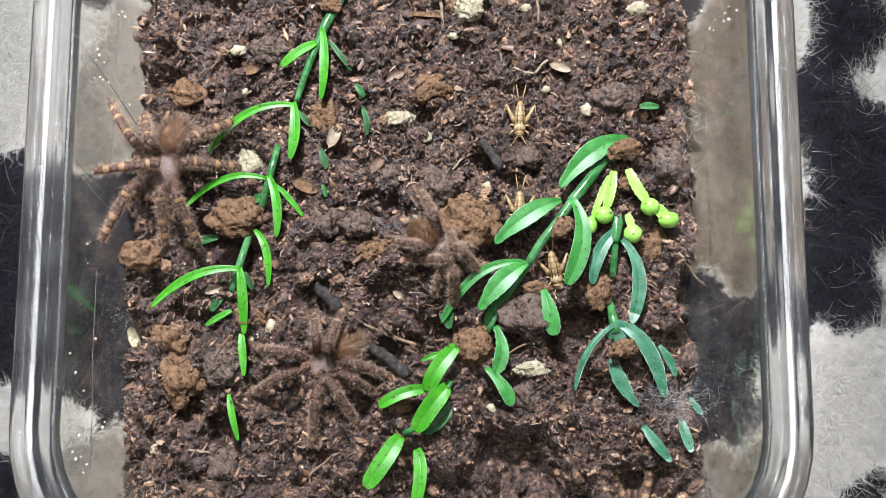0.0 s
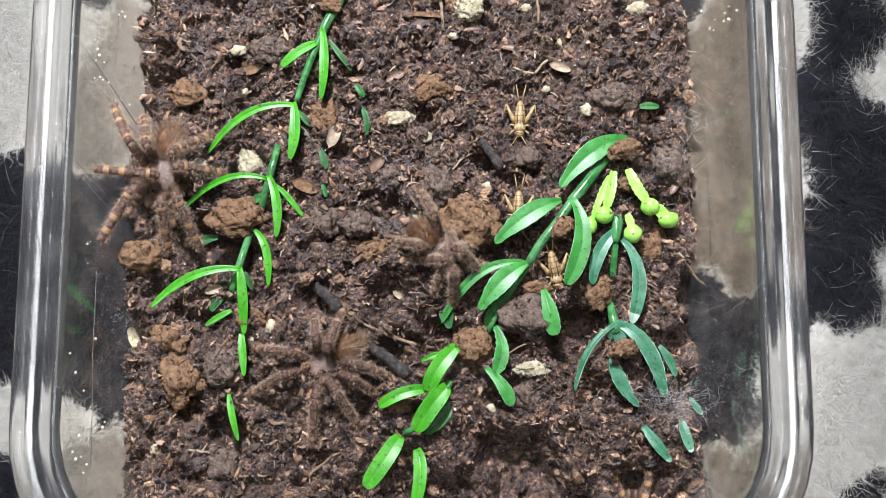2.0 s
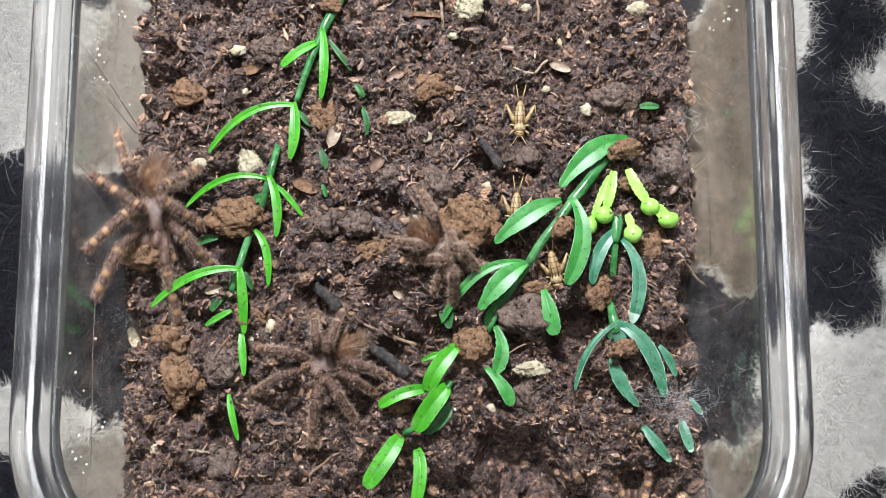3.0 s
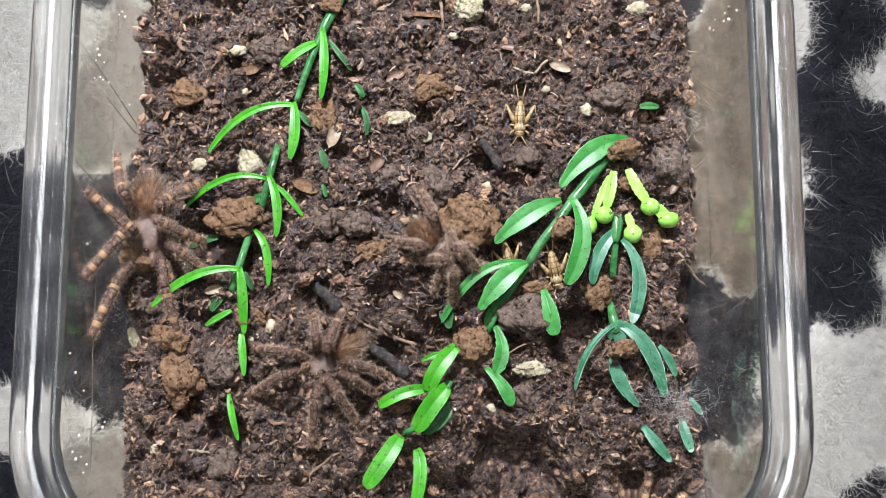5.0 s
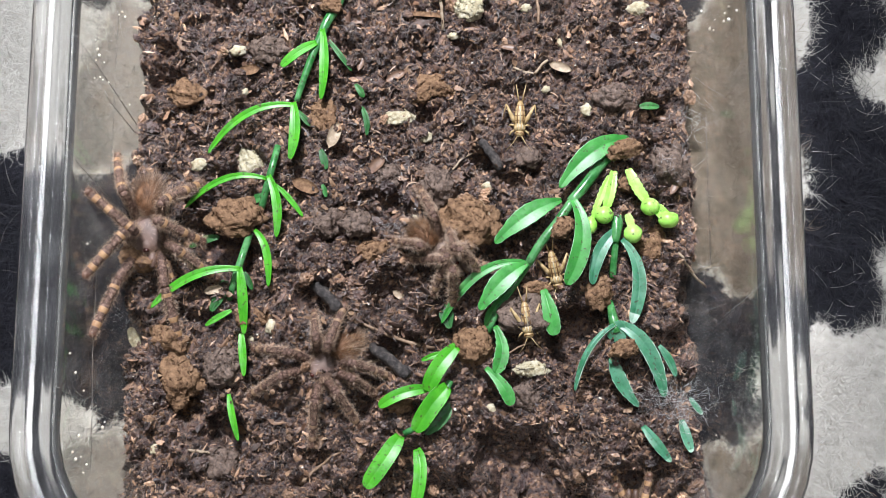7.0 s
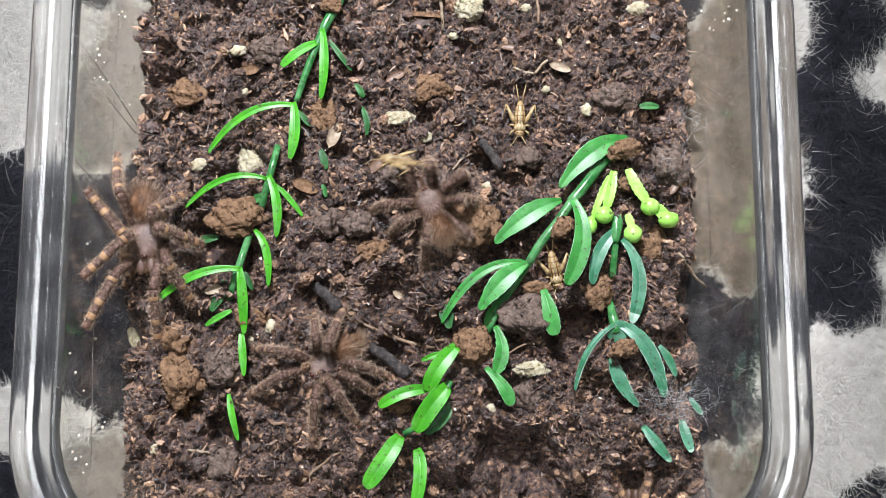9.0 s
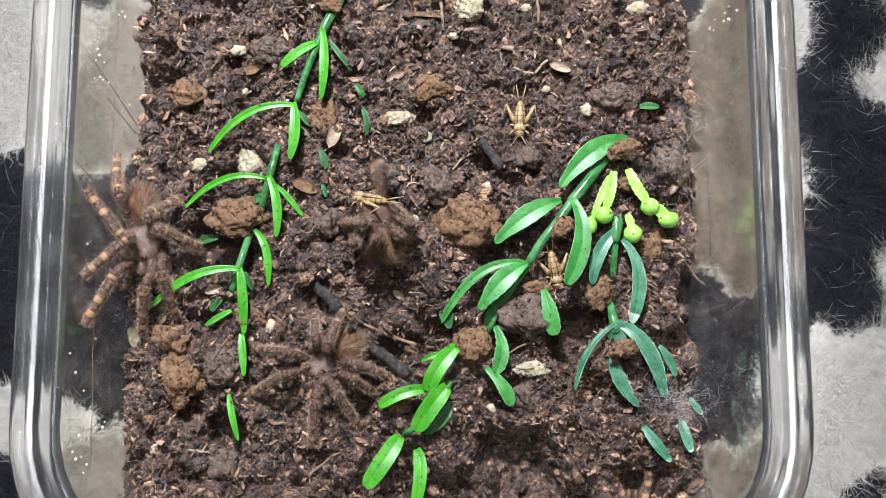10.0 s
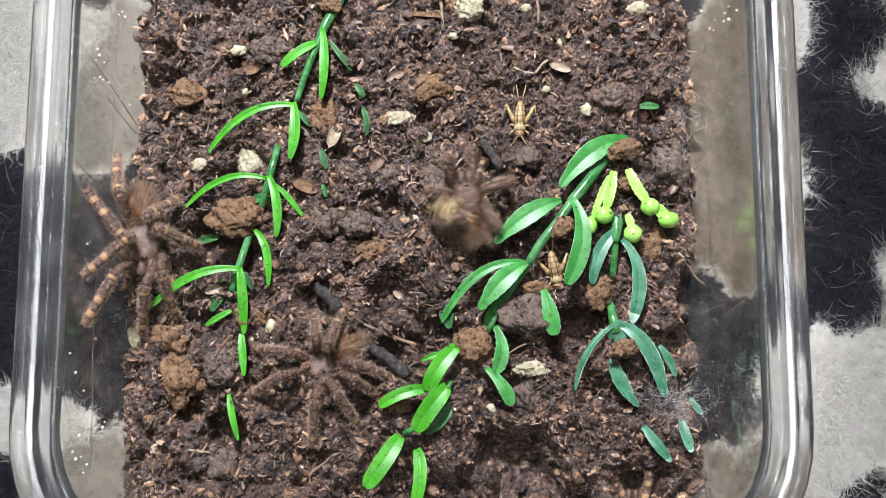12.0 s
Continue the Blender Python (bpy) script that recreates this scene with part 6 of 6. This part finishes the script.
    rest = [(10.0, -6.9, 1.0), (8.4, 0.9, 1.0), (1.2, 6.2, 1.0), (-6.1, 15.7, 1.0), (2.6, -14.8, 1.0), (-2.5, -12.3, 1.0), (-9.1, -3.1, 1.0), (-12.6, 1.8, 1.0)]
    body, feet = [], [[] for _ in range(8)]
    for t in (0.0, 7.5):
        body.append((t, (bx, by, ground(bx, by) + 0.6, 319, 4)))
        for track, m in zip(feet, rest):
            track.append((t, (m[0], m[1], max(m[2], ground(m[0], m[1])) + 0.3)))
    rng = random.Random(9)
    prey = []
    for t, (hx, hy, _), heading, lift, pitch, spread, (qx, qy, _), turned in [
        (7.9, (9.5, -9.1, 3.0), 315, 2.0, -5, 0.9, (17.3, -15.6, 3.0), 262),
        (8.3, (4.5, 1.0, 4.0), 30, 4.0, -10, 0.8, (9.5, 5.9, 5.0), 200),
        (8.6, (0.9, 6.1, 4.0), 80, 3.5, -12, 0.9, (2.3, 16.0, 6.0), 150),
        (8.8, (-1.6, 9.6, 3.0), 86, 3.0, -8, 1.0, (-0.7, 21.4, 6.0), 110),
        (8.9, (-2.3, 10.2, 3.0), 98, 3.0, -6, 1.0, (-5.6, 21.1, 6.0), 140),
        (9.0, (-3.5, 11.4, 3.0), 112, 2.5, -6, 1.0, (-11.3, 19.9, 6.0), 170),
        (9.1, (-4.6, 12.6, 3.0), 118, 2.5, -6, 1.0, (-15.3, 17.9, 6.0), 150),
        (9.2, (-7.1, 13.8, 3.0), 128, 2.5, -4, 1.0, (-18.8, 18.5, 6.0), 170),
        (9.3, (-10.5, 15.6, 3.0), 134, 2.5, -6, 1.0, (-21.4, 19.7, 6.0), 160),
        (9.4, (-14.6, 16.5, 3.0), 140, 2.5, -6, 1.0, (-24.9, 21.9, 6.0), 140),
        (9.5, (-18.6, 17.7, 3.0), 148, 2.5, -6, 1.3, (-22.2, 19.7, 3.0), 140),
        (9.6, (-19.8, 17.4, 3.0), 146, 2.0, -6, 1.0, (-22.4, 19.4, 3.0), 140),
        (9.7, (-19.2, 15.1, 3.0), 140, 3.0, -12, 0.9, (-24.9, 22.6, 6.0), 120),
        (9.8, (-18.9, 9.6, 3.0), 120, 5.0, -24, 0.6, (-20.5, 12.4, 9.0), 150),
        (9.9, (-16.2, 8.2, 3.0), 110, 5.5, -26, 0.6, (-19.7, 11.7, 10.0), 160),
        (10.0, (-16.8, 8.2, 3.0), 112, 5.0, -24, 0.6, (-19.8, 11.7, 9.0), 170),
        (10.1, (-16.2, 8.5, 3.0), 112, 4.5, -20, 0.62, (-19.4, 12.4, 9.0), 170),
        (10.2, (-16.2, 8.8, 3.0), 115, 4.5, -20, 0.62, (-18.4, 12.4, 9.0), 165),
        (10.3, (-14.5, 12.6, 3.0), 108, 6.0, -28, 0.55, (-16.5, 17.6, 10.0), 150),
        (10.4, (-12.5, 14.7, 3.0), 108, 6.0, -30, 0.55, (-15.9, 19.4, 11.0), 150),
        (10.5, (-9.6, 17.1, 3.0), 110, 6.0, -28, 0.58, (-12.7, 21.7, 11.0), 160),
        (10.6, (-4.4, 16.5, 3.0), 95, 5.0, -22, 0.62, (-4.6, 23.1, 9.0), 110),
        (10.7, (-0.3, 15.3, 3.0), 86, 4.0, -14, 0.72, (2.0, 19.8, 8.0), 60),
        (10.8, (0.3, 14.7, 3.0), 82, 3.5, -10, 0.80, (2.6, 18.9, 8.0), 40),
        (11.0, (1.2, 14.1, 3.0), 80, 3.0, -8, 0.86, (3.5, 18.8, 7.0), 30),
        (11.5, (1.5, 13.8, 3.0), 82, 3.0, -8, 0.86, (3.2, 18.8, 7.0), 30),
        (11.8, (2.0, 14.1, 3.0), 82, 3.0, -10, 0.84, (3.5, 19.4, 7.0), 30),
        (11.9, (2.6, 12.9, 3.0), 88, 4.0, -14, 0.74, (3.4, 18.3, 8.0), 60),
        (12.0, (6.1, 12.6, 3.0), 96, 4.5, -16, 0.80, (0.3, 8.2, 9.0), 150),
    ]:
        body.append((t, (hx, hy, lift, heading, pitch)))
        m = pose(hx, hy, 0, 0, 0, heading)
        for i, track in enumerate(feet):
            side = 1 if i < 4 else -1
            a, reach = ((26, 15.0), (62, 14.0), (112, 14.0), (148, 17.0))[i % 4]
            shake = 2.2 if t < 10.75 or t > 11.85 else 0.4
            a = radians(a * side + rng.uniform(-8, 8) * shake / 2.2)
            reach *= spread * (0.8 if 9.15 < t < 10.65 else 0.92)
            f = m @ Vector((math.cos(a) * reach, math.sin(a) * reach, 0))
            fx, fy = f.x + rng.uniform(-shake, shake), f.y + rng.uniform(-shake, shake)
            track.append((t, (fx, fy, ground(fx, fy) + 0.4 + (rng.uniform(0, 3.0) if spread < 0.7 else 0))))
        if 9.75 < t < 10.65:
            qx, qy = hx + (qx - hx) * 0.6, hy + (qy - hy) * 0.6
        prey.append((t, (qx, qy, turned)))
    key_spider(SPIDER_HUNTER, body, feet, [0.0, 3.0, 6.0, 7.4] + steps(7.5, 12.0))

    # crickets: two stay, one walks out from under the leaf and is caught
    place_still(CRICKET_STILL, (20.0, 33.8), 268, 2, 0, 0.6)
    place_still(CRICKET_HIDDEN, (28.8, -4.9), 283, 18, 8, -0.4)
    rows = []
    for t, (cx, cy), heading in [(0.0, (19.6, 9.9), 268), (2.2, (19.2, 9.9), 268), (2.6, (18.6, 9.6), 266), (3.2, (18.6, 9.0), 266), (4.2, (17.2, 2.4), 275), (4.8, (17.0, 0.1), 284), (5.0, (17.3, -1.6), 286),
                                 (5.3, (19.5, -4.0), 297), (5.6, (19.5, -6.0), 300), (5.8, (19.7, -6.6), 300), (6.0, (21.0, -11.9), 285), (6.2, (21.2, -16.0), 280), (6.4, (21.1, -18.6), 278), (7.2, (21.1, -18.6), 278), (7.6, (20.2, -18.3), 268)]:
        rows.append((t, pose(cx * MM, cy * MM, (ground(cx, cy) + 1.2 + (1.5 if 5.0 <= t <= 6.0 else 0)) * MM, 0, 6, heading)))
    last = 268
    for t, (qx, qy, turned) in prey:
        lift = (8.5 if t < 9.15 else 8.3 if 9.75 < t < 10.65 or t > 11.85 else 5.6 if t > 10.6 else 2.5) if t > 8 else 3.0
        rows.append((t, pose(qx * MM, qy * MM, lift * MM, 35, 8, turned)))
    walk(CRICKET_WALKER, rows)


motions()
